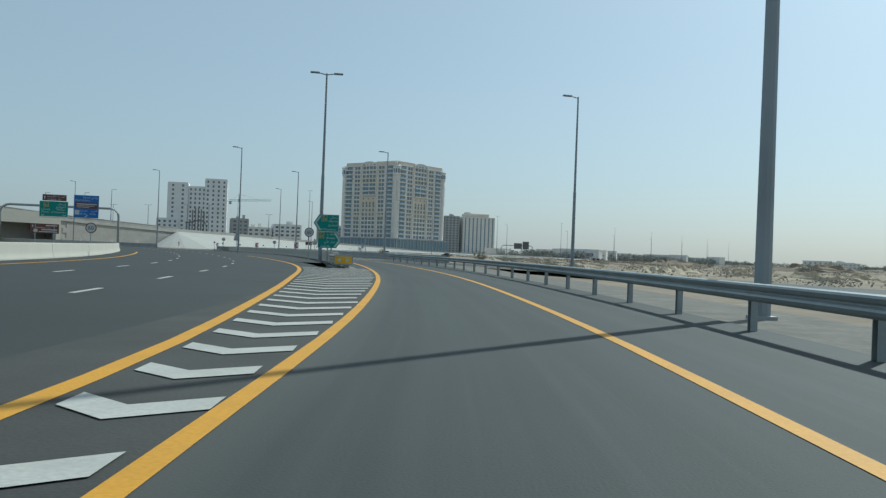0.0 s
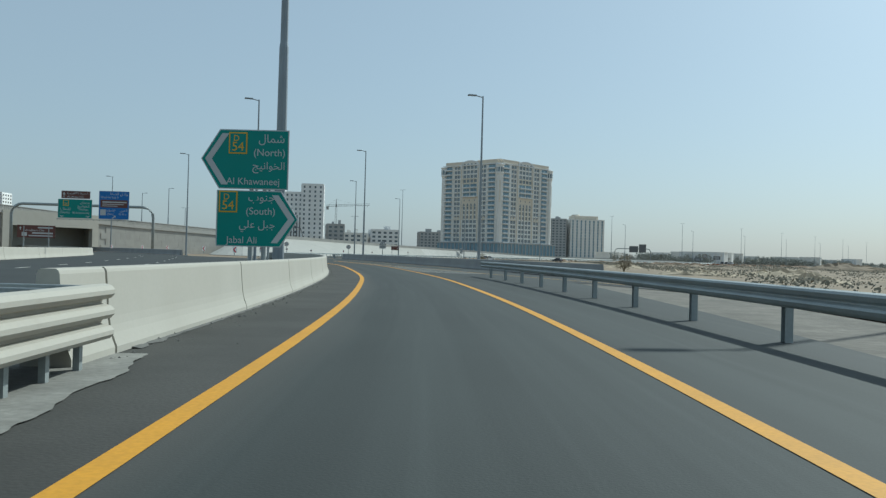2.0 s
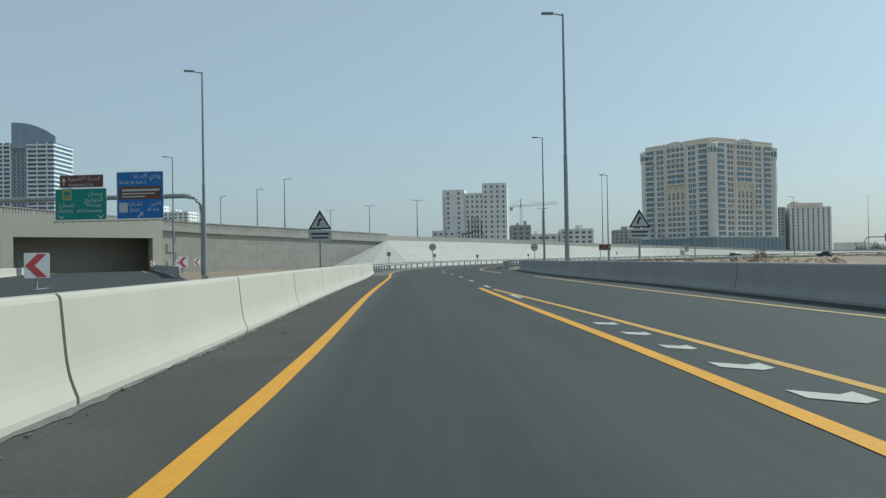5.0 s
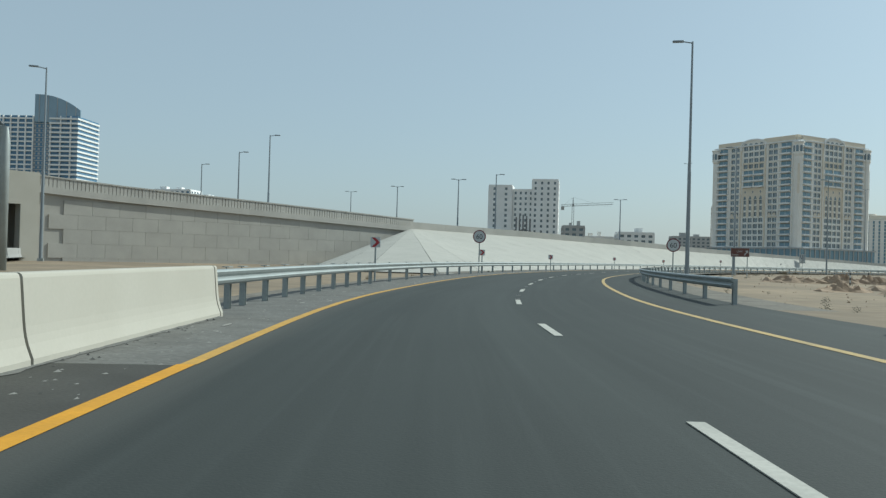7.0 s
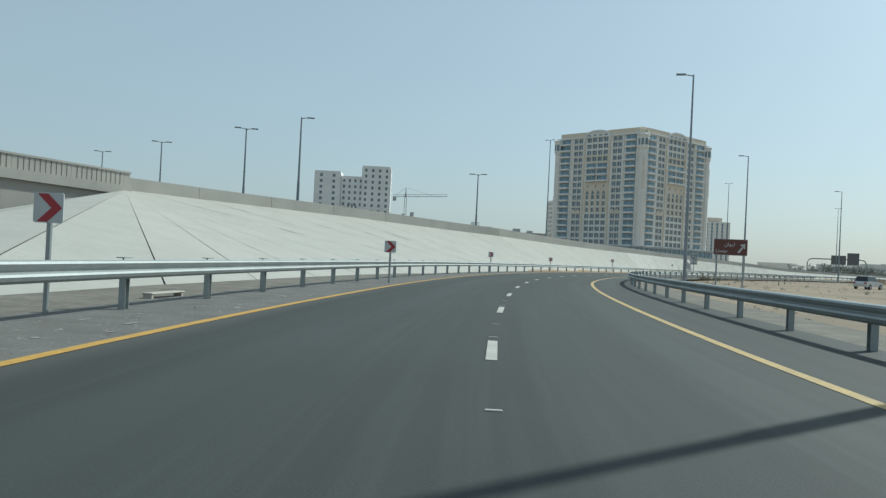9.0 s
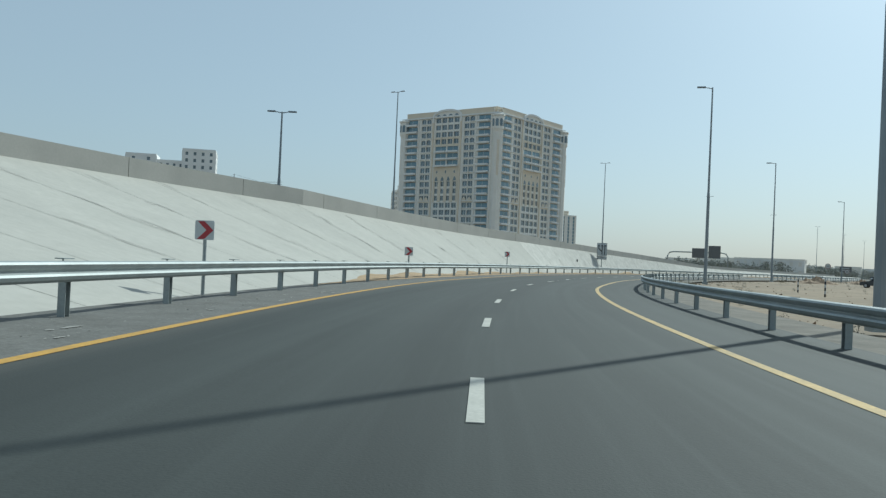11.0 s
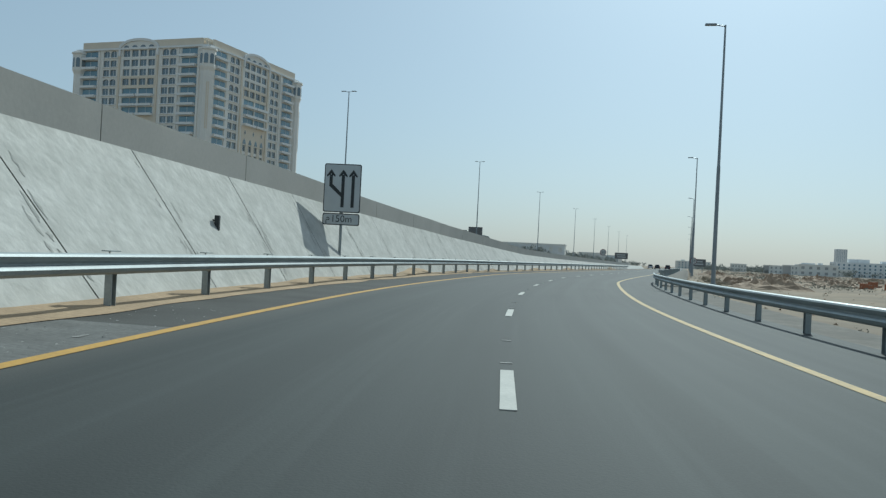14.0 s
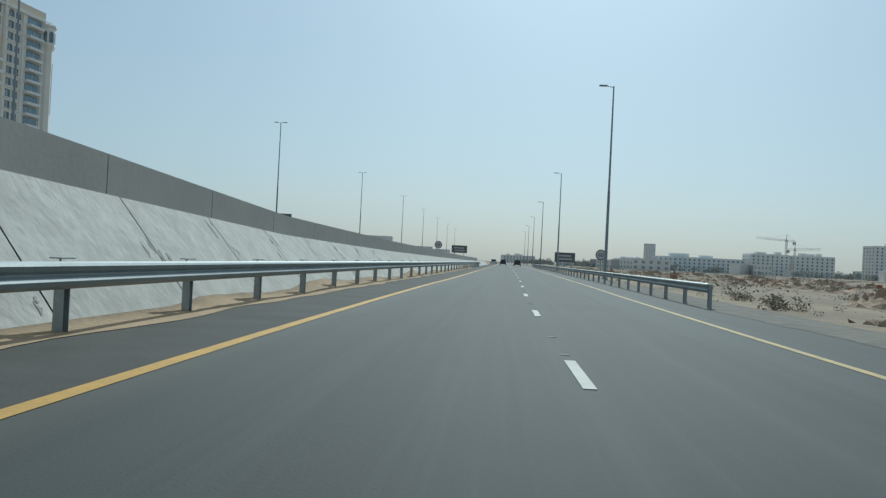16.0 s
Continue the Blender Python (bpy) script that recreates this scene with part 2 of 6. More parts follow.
class Line:
    """A smooth line in plan through a few points, measured along its length."""

    def __init__(self, pts, step=1.0):
        p = np.array([(2 * np.array(pts[0]) - pts[1])] + list(pts) + [(2 * np.array(pts[-1]) - pts[-2])], float)
        out = []
        for i in range(1, len(p) - 2):
            a, b, c, d = p[i - 1:i + 3]
            n = max(2, int(np.hypot(*(c - b)) / step))
            for k in range(n):
                t = k / n
                out.append(0.5 * (2 * b + (c - a) * t + (2 * a - 5 * b + 4 * c - d) * t * t + (3 * b - a - 3 * c + d) * t ** 3))
        out.append(p[-2])
        q = np.array(out)
        for _ in range(20):
            q[1:-1] = 0.25 * q[:-2] + 0.5 * q[1:-1] + 0.25 * q[2:]
        self.p = q
        self.s = np.r_[0, np.cumsum(np.hypot(*np.diff(q, axis=0).T))]
        self.length = self.s[-1]
        d = np.gradient(q, axis=0)
        self.d = d / np.hypot(*d.T)[:, None]

    def at(self, s, right=0.0):
        x, y = np.interp(s, self.s, self.p[:, 0]), np.interp(s, self.s, self.p[:, 1])
        dx, dy = np.interp(s, self.s, self.d[:, 0]), np.interp(s, self.s, self.d[:, 1])
        n = math.hypot(dx, dy)
        dx, dy = dx / n, dy / n
        return x + dy * right, y - dx * right, dx, dy

    def near(self, x, y):
        """How far along the nearest point lies, and how far to the right (x, y) is."""
        i = int(np.argmin((self.p[:, 0] - x) ** 2 + (self.p[:, 1] - y) ** 2))
        dx, dy = self.d[i]
        ox, oy = x - self.p[i, 0], y - self.p[i, 1]
        return self.s[i] + ox * dx + oy * dy, ox * dy - oy * dx

    def moved(self, right, s0=None, s1=None, step=6.0):
        a, b = s0 or 0.0, s1 if s1 is not None else self.length
        n = max(3, int((b - a) / step))
        f = right if callable(right) else (lambda s: right)
        return Line([self.at(s, f(s))[:2] for s in np.linspace(a, b, n)])


# the left edge line of the carriageway that the camera follows
EDGE = Line([(-0.9, -60), (-1.1, -30), (-1.45, 0), (-1.5, 14), (-2.3, 31), (-3.4, 44), (-5.0, 56.8), (-7.0, 69.8), (-9.5, 82.8), (-12.5, 96.2),
             (-19.8, 122.3), (-24.42, 135.8), (-33.1, 157.1), (-42.6, 181.0), (-50.7, 200.5), (-54.8, 214.3), (-58.2, 228.3), (-60.9, 242.8),
             (-63.0, 262), (-64.2, 280), (-64.4, 296), (-63.4, 314.2), (-61.6, 330), (-58.8, 344.9), (-51.22, 373.2), (-40.0, 402.9), (-26.6, 430.0),
             (-18.8, 443.4), (-3.8, 466.8), (9.2, 486.6), (60, 565), (120, 658), (240, 845), (480, 1219)])


def station(y):
    """How far along the edge line its point with that y lies."""
    return float(np.interp(y, EDGE.p[:, 1], EDGE.s))


S_AT = [station(y) for y in (0, 60, 135, 183, 200, 212, 228, 243, 296, 330, 352, 373, 403, 430, 443, 560, 700)]
LEAN = [0.0, 0.0, 0.2, 0.5, 0.6, 0.35, 0.1, 0.0, -0.31, -0.44, -0.55, -0.7, -0.9, -0.85, -0.75, -0.5, 0.0]
AWAY = [1.6, 1.85, 1.65, 2.9, 3.4, 3.55, 3.85, 4.0, 4.2, 4.2, 4.1, 3.85, 3.4, 2.95, 2.8, 2.8, 2.8]


def road_z(x, y):
    """Height of the carriageway, which leans a little into the long right-hand bend."""
    s, r = EDGE.near(x, y)
    a = math.tan(radians(float(np.interp(s, S_AT, LEAN))))
    return a * max(-6.0, min(9.0, r - float(np.interp(s, S_AT, AWAY))))


def strip(bm, line, r0, r1, s0, s1, step, lift=0.0, across=1, mi=0, flat=False, uv=False):
    """A sheet along a line between two distances to its right."""
    f0 = r0 if callable(r0) else (lambda s: r0)
    f1 = r1 if callable(r1) else (lambda s: r1)
    n = max(1, int(round((s1 - s0) / step)))
    rows = []
    for i in range(n + 1):
        s = s0 + (s1 - s0) * i / n
        row = []
        for k in range(across + 1):
            x, y, _, _ = line.at(s, f0(s) + (f1(s) - f0(s)) * k / across)
            row.append(bm.verts.new((x, y, lift + (0 if flat else road_z(x, y)))))
        rows.append(row)
    for a, b in zip(rows, rows[1:]):
        for k in range(across):
            bm.faces.new((a[k], a[k + 1], b[k + 1], b[k])).material_index = mi
    if uv:
        lay = bm.loops.layers.uv.new("along")
        place = {v: ((s0 + (s1 - s0) * i / n), f0(s0 + (s1 - s0) * i / n) + (f1(s0 + (s1 - s0) * i / n) - f0(s0 + (s1 - s0) * i / n)) * k / across) for i, row in enumerate(rows) for k, v in enumerate(row)}
        for f in bm.faces:
            for lp in f.loops:
                lp[lay].uv = place[lp.vert]


def loft(bm, line, profile, s0, s1, step, lift=0.0, closed=True, caps=True, high=None):
    """A profile of (right, up) pairs drawn along a line."""
    n = max(1, int(round((s1 - s0) / step)))
    rings = []
    for i in range(n + 1):
        s = s0 + (s1 - s0) * i / n
        x0, y0, dx, dy = line.at(s)
        z0 = lift + (high(s) if high else road_z(x0, y0))
        rings.append([bm.verts.new((x0 + dy * r, y0 - dx * r, z0 + u)) for r, u in profile])
    m = len(profile)
    for a, b in zip(rings, rings[1:]):
        for k in range(m if closed else m - 1):
            bm.faces.new((a[k], b[k], b[(k + 1) % m], a[(k + 1) % m]))
    if caps and closed:
        bm.faces.new(rings[0])
        bm.faces.new(rings[-1][::-1])

# ---------------------------------------------------------------- ground and roads
def make_ground():
    bm = bmesh.new()
    xs = sorted(set([-4200, -2500, -1500] + list(range(-900, 901, 60)) + [1500, 2500, 4200]))
    ys = sorted(set([-1500, -600] + list(range(-120, 1561, 60)) + [2500, 4600]))
    g = [[bm.verts.new((x, y, -0.35)) for x in xs] for y in ys]
    for a, b in zip(g, g[1:]):
        for k in range(len(xs) - 1):
            bm.faces.new((a[k], a[k + 1], b[k + 1], b[k]))
    return tagged(part("ground", bm, SAND), "pale sandy desert ground with tyre-marked dirt", "ground", kind="structure")


make_ground()
MERGE = station(160)
S0, S_END = 2.0, EDGE.length - 2


def right_edge(s):
    """Distance from the left edge line to the right-hand edge of the paving."""
    return float(np.interp(s, [station(-20), station(60), station(100), station(125), station(160), station(205)], [7.3, 7.3, 11, 12.2, 11.6, 10.6]))


bm = bmesh.new()
strip(bm, EDGE, -0.08, right_edge, S0, S_END, 3.0, 0.0, 5, uv=True)
tagged(part("road", bm, RAMP), "dark grey asphalt carriageway curving between guard rails", "road", kind="structure")
bm = bmesh.new()
strip(bm, EDGE, -2.7, -0.08, S0, station(190), 3.0, -0.004)
GRIT = bmesh.new()
strip(GRIT, EDGE, -2.7, -0.08, station(190), station(392), 3.0, -0.004)
strip(bm, EDGE, -2.7, -0.08, station(392), S_END, 3.0, -0.004)
tagged(part("road_shoulder", GRIT, GRAVEL), "rough gravelly shoulder beside the bend", "road", kind="structure")
tagged(part("road_shoulder", bm, SHOULDER), "dusty grey asphalt shoulder along the edge lines", "road", kind="structure")

bm = bmesh.new()
strip(bm, EDGE, lambda s: right_edge(s) - 0.02, lambda s: right_edge(s) + 3.4, S0, station(102), 3.0, -0.05)
strip(bm, EDGE, lambda s: right_edge(s) - 0.02, lambda s: right_edge(s) + 2.0, station(203), S_END, 3.0, -0.05)
strip(bm, EDGE, -3.6, -2.68, station(186), station(244), 3.0, -0.05)
strip(bm, EDGE, -5.6, -2.68, station(244), station(330), 3.0, -0.05)
tagged(part("verge", bm, VERGE), "grey gravelly verge behind the guard rail", "verge", kind="structure")
# the highway that swings away to the left and goes under the bridge
LEFT = Line([(-2.6, -60), (-2.7, -20), (-2.8, 5.5), (-3.4, 13), (-4.4, 22), (-5.7, 32), (-8.4, 50), (-13.5, 71), (-24, 103), (-37.5, 137), (-50, 165), (-68, 190),
             (-108, 238), (-150, 287)])
bm = bmesh.new()
strip(bm, LEFT, -16.5, 1.4, 1, LEFT.length - 1, 3.0, -0.012, 4, flat=True)
strip(bm, LEFT, 1.4, lambda s: float(np.interp(s, [LEFT.near(-44, 152)[0], LEFT.near(-60, 179)[0]], [13, 2.2])), LEFT.near(-13, 70)[0], LEFT.length - 1, 3.0, -0.03, 2, flat=True)
tagged(part("road_highway", bm, ASPHALT), "wide dark asphalt highway bending towards the underpass", "road", kind="structure")
# the road that joins from the right
RIGHT = Line([(22, 40), (10, 68), (2.5, 88), (-5.6, 104.7), (-7.4, 109.1), (-13.2, 123), (-20, 138.4), (-24, 147.7), (-29.6, 160.1)])
bm = bmesh.new()
strip(bm, RIGHT, -1.0, 7.4, 1, RIGHT.length, 3.0, -0.02, 2, flat=True)
tagged(part("road_slip", bm, ASPHALT), "asphalt slip road joining beside the concrete wall", "road", kind="structure")


def line_mark(name, line, r, w, s0, s1, mat, label, lift=0.006, step=3.0):
    bm = bmesh.new()
    strip(bm, line, r - w / 2, r + w / 2, s0, s1, step, lift)
    return tagged(part(name, bm, mat), label, "road marking", kind="structure")


line_mark("edge_line", EDGE, -0.02, 0.185, S0, station(190), YELLOW, "yellow edge line painted on the asphalt")
line_mark("edge_line", EDGE, 0, 0.17, station(190), S_END, YELLOW_OLD, "worn yellow edge line along the bend")
line_mark("edge_line", EDGE, 4.0, 0.19, S0, MERGE, YELLOW, "yellow edge line painted on the asphalt")
line_mark("edge_line", EDGE, 7.92, 0.17, station(186), S_END, YELLOW_PALE, "pale worn yellow edge line on the inner bend")
bm = bmesh.new()
KERB_R = lambda s: float(np.interp(s, [station(120), station(146), station(170), station(186)], [10.2, 9.0, 8.6, 7.92]))
strip(bm, EDGE, lambda s: KERB_R(s) - 0.09, lambda s: KERB_R(s) + 0.09, station(122), station(175), 2.0, 0.006)
tagged(part("edge_line", bm, YELLOW_PALE), "thin faded yellow edge line beside the concrete wall", "road marking", kind="structure")
line_mark("edge_line", LEFT, 0, 0.22, 1, LEFT.length - 2, YELLOW, "yellow edge line painted on the asphalt", 0.0)
line_mark("edge_line", LEFT, -12.2, 0.22, 1, LEFT.length - 2, YELLOW, "yellow edge line painted on the asphalt", 0.0)
line_mark("edge_line", RIGHT, 0, 0.15, 30, RIGHT.length, YELLOW_OLD, "yellow edge line painted on the asphalt", 0.004)


# lane dashes
def dash_mesh(length, w):
    bm = bmesh.new()
    box(bm, -w / 2, w / 2, -length / 2, length / 2, 0.0, 0.008)
    me = bpy.data.meshes.new("lane_dash")
    bm.to_mesh(me)
    bm.free()
    me.materials.append(WHITE)
    return me


DASH = dash_mesh(2.3, 0.135)
DASH_N = [-6, 0, 5, 13, 17, 20, 23, 26, 62]
DASH_S = [217.0, 271.15, 315.5, 386.9, 429.0, 460.8, 493.1, 525.1, 908.0]
stud = bmesh.new()
soft_box(stud, -0.07, 0.07, -0.03, 0.03, 0.0, 0.012, 0.008)
STUD = bpy.data.meshes.new("road_stud")
stud.to_mesh(STUD)
stud.free()
STUD.materials.append(PARAPET)
for k in range(-6, 63):
    s = float(np.interp(k, DASH_N, DASH_S))
    for q in ((1.8, 4.4) if (-1 < k < 7 or 15 < k < 36) else ()):
        x, y, dx, dy = EDGE.at(s + q, float(np.interp(s + q, [station(345), station(385), station(402), station(417), station(437), station(450)], [4.4, 4.2, 4.1, 3.96, 4.06, 3.96])))
        d = new("road_stud", STUD)
        d.matrix_basis = pose(x, y, road_z(x, y) - 0.002, 0, 0, math.degrees(math.atan2(-dx, dy)))
        tagged(d, "small whitish raised road stud between lane dashes", "road stud", "road studs", "structure")
    x, y, dx, dy = EDGE.at(s, float(np.interp(s, [station(345), station(385), station(402), station(417), station(437), station(450)], [4.4, 4.2, 4.1, 3.96, 4.06, 3.96])))
    d = new("lane_dash", DASH)
    d.matrix_basis = pose(x, y, road_z(x, y) + 0.002, 0, 0, math.degrees(math.atan2(-dx, dy)))
    tagged(d, "short white lane dash painted on the asphalt", "road marking", "lane dashes", "structure")
for r, shift in ((-4.0, 0), (-8.1, 3)):
    for k in range(20):
        x, y, dx, dy = LEFT.at(62 + shift + k * 9.05, r)
        d = new("lane_dash", DASH)
        d.matrix_basis = pose(x, y, -0.01, 0, 0, math.degrees(math.atan2(-dx, dy)))
        tagged(d, "short white lane dash painted on the asphalt", "road marking", "lane dashes", "structure")

# ---------------------------------------------------------------- barriers, walls, rails
HALF = [(0.24, 0.0), (0.24, 0.07), (0.212, 0.14), (0.186, 0.21), (0.165, 0.29), (0.150, 0.38), (0.138, 0.50), (0.122, 0.68), (0.107, 0.85), (0.095, 0.882), (0.07, 0.90)]
JERSEY = [(-a, b) for a, b in HALF] + HALF[::-1]


def barrier_run(name, line, s0, s1, mat, label, unit=6.0, lift=0.0, tall=1.0, base_h=None, ends=()):
    """Cast barrier units one after another along a line, with open joints."""
    n = max(1, int(round((s1 - s0) / unit)))
    u = (s1 - s0) / n
    e = base(name, Matrix(), label, "barrier")
    for a0, a1 in [(s0 + k * u, s0 + (k + 1) * u) for k in range(n)] + list(ends):
        bm = bmesh.new()
        loft(bm, line, [(a, b * tall) for a, b in JERSEY], a0 + 0.03, a1 - 0.03, 2.0, lift, high=base_h)
        part("barrier_unit", bm, mat, e)
    return e


gore_bar = EDGE.moved(lambda s: float(np.interp(s, [station(97), station(120), station(138)], [-1.9, -1.8, -1.68])), station(55), station(200))
G_N = int((gore_bar.length - 3.9 - 5.5) / 7.13)
G_END = 5.5 + 7.13 * G_N
barrier_run("concrete_barrier", gore_bar, 5.5, G_END, BARRIER, "cream concrete safety barrier with open joints beside the ramp", 7.13, tall=1.03, ends=((4.3, 5.5), (G_END, gore_bar.length - 3.9)))
hw_bar = LEFT.moved(1.7, LEFT.near(-62, 186)[0], LEFT.length - 15)
barrier_run("concrete_barrier", hw_bar, 0, hw_bar.length, GREYWALL, "grey concrete safety barrier along the highway", 6.1, base_h=lambda s: 0.0)
hl_bar = LEFT.moved(-14.3, 1, LEFT.length - 15)
barrier_run("concrete_barrier", hl_bar, 0, hl_bar.length, BARRIER, "cream concrete barrier on the far side of the highway", 12.0, base_h=lambda s: 0.0)
wall_line = Line([(0.6, 102.4), (-3.6, 113), (-10.8, 131), (-18.3, 149), (-23.6, 162.5), (-30.9, 179), (-38.6, 199.5)])
barrier_run("concrete_barrier", wall_line, 0, wall_line.length, GREYWALL, "long grey concrete barrier wall beside the slip road", 12.0, tall=0.95)

bm = bmesh.new()
s, rows = 6.0, []
while s < gore_bar.length - 4:
    x0, y0, _, _ = gore_bar.at(s, 0.2)
    x1, y1, _, _ = gore_bar.at(s, 0.30 + 0.08 * noise.noise(Vector((s * 0.4, 1, 0))) + 0.10 * noise.noise(Vector((s * 2.7, 5, 0))))
    rows.append([bm.verts.new((x0, y0, road_z(x0, y0) + 0.025)), bm.verts.new((x1, y1, road_z(x1, y1) + 0.003))])
    s += 0.25
for a, b in zip(rows, rows[1:]):
    bm.faces.new((a[0], a[1], b[1], b[0]))
rnd = random.Random(71)
for k in range(700):
    x, y, _, _ = gore_bar.at(rnd.uniform(5, gore_bar.length - 4), 0.24 + abs(rnd.gauss(0, 0.16)) + (0.8 * rnd.random() if k % 9 == 0 else 0))
    r = rnd.uniform(0.008, 0.035)
    z = road_z(x, y)
    v = [bm.verts.new((x + r * rnd.uniform(0.7, 1.5) * math.cos(q), y + r * rnd.uniform(0.7, 1.8) * math.sin(q), z)) for q in (0.2, 2.2, 4.3)] + [bm.verts.new((x, y, z + r * rnd.uniform(0.5, 1.1)))]
    for q in ((0, 1, 3), (1, 2, 3), (2, 0, 3)):
        bm.faces.new([v[i] for i in q])
tagged(part("dirt_drift", bm, GRAVEL), "grey dirt and grit lying along the barrier foot", "dirt", kind="stuff")
RUSTY = material("rust_stain", (0.52, 0.45, 0.34), 0.9, blotch=0.6, blotch_size=0.1, tint=(0.60, 0.57, 0.50))
bm = bmesh.new()
rnd = random.Random(21)
for k in range(34):
    q, z = (46.7, 46.7, 58.2, 71.2)[k % 4] + rnd.gauss(0, 0.14), rnd.uniform(0.2, 0.7)
    h, w = rnd.uniform(0.04, 0.12), rnd.uniform(0.01, 0.03)
    v = []
    for dq, dz in ((-w, -h), (w, -h * 0.6), (w * 0.7, h), (-w * 0.8, h * 0.8)):
        zz = z + dz
        x, y, _, _ = gore_bar.at(q + dq, float(np.interp(zz, [0.29 * 1.03, 0.85 * 1.03], [0.171, 0.112])))
        v.append(bm.verts.new((x, y, zz + road_z(x, y))))
    bm.faces.new(v)
tagged(part("rust_stain", bm, RUSTY), "brown rust streaks on the face of the barrier", "stain", kind="stuff")

WBEAM = [(0.0, 0.845), (0.06, 0.828), (0.082, 0.795), (0.056, 0.74), (0.008, 0.705), (0.008, 0.685), (0.06, 0.658), (0.082, 0.625), (0.056, 0.57), (0.0, 0.53)]


def rail_run(name, line, s0, s1, side, label, post_step=4.0, close=None, tall=False, lift=0.0):
    """A steel guard rail: a folded beam on posts. side: +1 when the traffic is to its right."""
    e = base(name, Matrix(), label, "guard rail")
    bm = bmesh.new()
    prof = [(side * (a + 0.14), z) for a, z in WBEAM]
    prof += [(side * (a + 0.128), z) for a, z in WBEAM[::-1]]
    if side < 0:
        prof = prof[::-1]
    loft(bm, line, prof, s0, s1, 1.5, lift)
    bmesh.ops.recalc_face_normals(bm, faces=bm.faces)
    part("beam", bm, STEEL, e)
    pm = post_mesh(tall)
    s = s0 + 0.5
    while s < s1:
        x, y, dx, dy = line.at(s, 0.0)
        p = new("post", pm)
        p.parent = e
        p.matrix_basis = pose(x, y, road_z(x, y) + lift, 0, 0, math.degrees(math.atan2(-dx, dy)) + (0 if side > 0 else 180))
        s += post_step * ((0.3 if s < 14 else 0.5) if close and close[0] < s < close[1] else 1.0)
    return e


_POST = {}


def post_mesh(tall=False):
    if tall not in _POST:
        bm = bmesh.new()
        box(bm, -0.07, 0.05, -0.075, -0.065, -0.3, 0.80)
        box(bm, -0.07, -0.060, -0.065, 0.075, -0.3, 0.80)
        box(bm, -0.060, 0.05, 0.065, 0.075, -0.3, 0.80)
        box(bm, 0.05, 0.13, -0.05, 0.05, 0.56, 0.82)
        if tall:
            box(bm, -0.10, 0.05, -0.16, 0.16, 0.868, 0.884)
            box(bm, -0.06, -0.04, -0.008, 0.008, 0.80, 0.868)
        me = bpy.data.meshes.new("post")
        bm.to_mesh(me)
        bm.free()
        me.materials.append(STEEL)
        _POST[tall] = me
    return _POST[tall]


left_rail = EDGE.moved(-1.95, station(186), S_END)
rail_run("guard_rail", left_rail, 1, 420, 1, "galvanised steel guard rail with a folded beam along the bend", close=(0, 30), tall=True)
right_rail = EDGE.moved(7.92 + 2.4, station(203), station(444))
rail_run("guard_rail", right_rail, 1, right_rail.length - 1, -1, "galvanised steel guard rail on posts along the inner bend", lift=-0.09)
right_rail_2 = EDGE.moved(7.92 + 2.1, station(462), station(900))
rail_run("guard_rail", right_rail_2, 1, 200, -1, "galvanised steel guard rail with a blunt end on sandy ground")
ramp_rail = EDGE.moved(4.0 + 3.0, station(-30), station(98.5))
rail_run("guard_rail", ramp_rail, 2.65, ramp_rail.length - 1, -1, "galvanised steel guard rail on broad posts beside the ramp", 4.165)

# ---------------------------------------------------------------- bank, bridge wall
# foot and top of the paved bank along the edge line: distance to the left and height
BANK_Y = [250, 275, 296, 320, 345, 361, 373, 387, 401, 408, 424, 430, 441, 451, 461, 480, 510, 560, 640]
FOOT = [3.0, 2.9, 2.8, 2.75, 2.75, 2.7, 2.6, 2.45, 2.4, 2.37, 2.32, 2.3, 2.25, 2.2, 2.2, 2.2, 2.2, 2.2, 2.2]
TOP = [29.5, 29.5, 28.5, 19.6, 11.5, 8.9, 7.2, 5.7, 4.6, 4.25, 3.9, 3.8, 3.77, 3.75, 3.72, 3.66, 3.58, 3.5, 3.4]
TOP_Z = [5.2, 5.2, 5.2, 4.9, 4.3, 3.85, 3.6, 3.42, 3.18, 3.07, 2.71, 2.6, 2.31, 1.97, 1.64, 1.42, 1.25, 1.05, 0.9]
PAR = [1.0, 1.0, 1.0, 1.0, 0.98, 0.96, 0.93, 0.87, 0.79, 0.78, 0.77, 0.77, 0.75, 0.7, 0.6, 0.6, 0.6, 0.6, 0.6]


def bank_at(s, k):
    """A point of the bank: k is 0 at its foot, 1 at its top."""
    ys = [station(y) for y in BANK_Y]
    f, t, z = (float(np.interp(s, ys, v)) for v in (FOOT, TOP, TOP_Z))
    x, y, _, _ = EDGE.at(s, -(f + (t - f) * k))
    x0, y0, _, _ = EDGE.at(s, -f)
    return Vector((x, y, (road_z(x0, y0) - 0.1) * (1 - k) + z * k))


BS0, BS1 = station(296), station(640)
APEX = bank_at(BS0, 1.0)
bm = bmesh.new()
u = 5.25
n = int((BS1 - BS0) / 4.55)


def slab_joint(i):
    """Station of the joint after slab i: the slabs are shorter past the bend."""
    return BS0 + 1.5 + u * float(np.interp(i, [-1, 26, 90], [-1, 26.05, 81.3]))


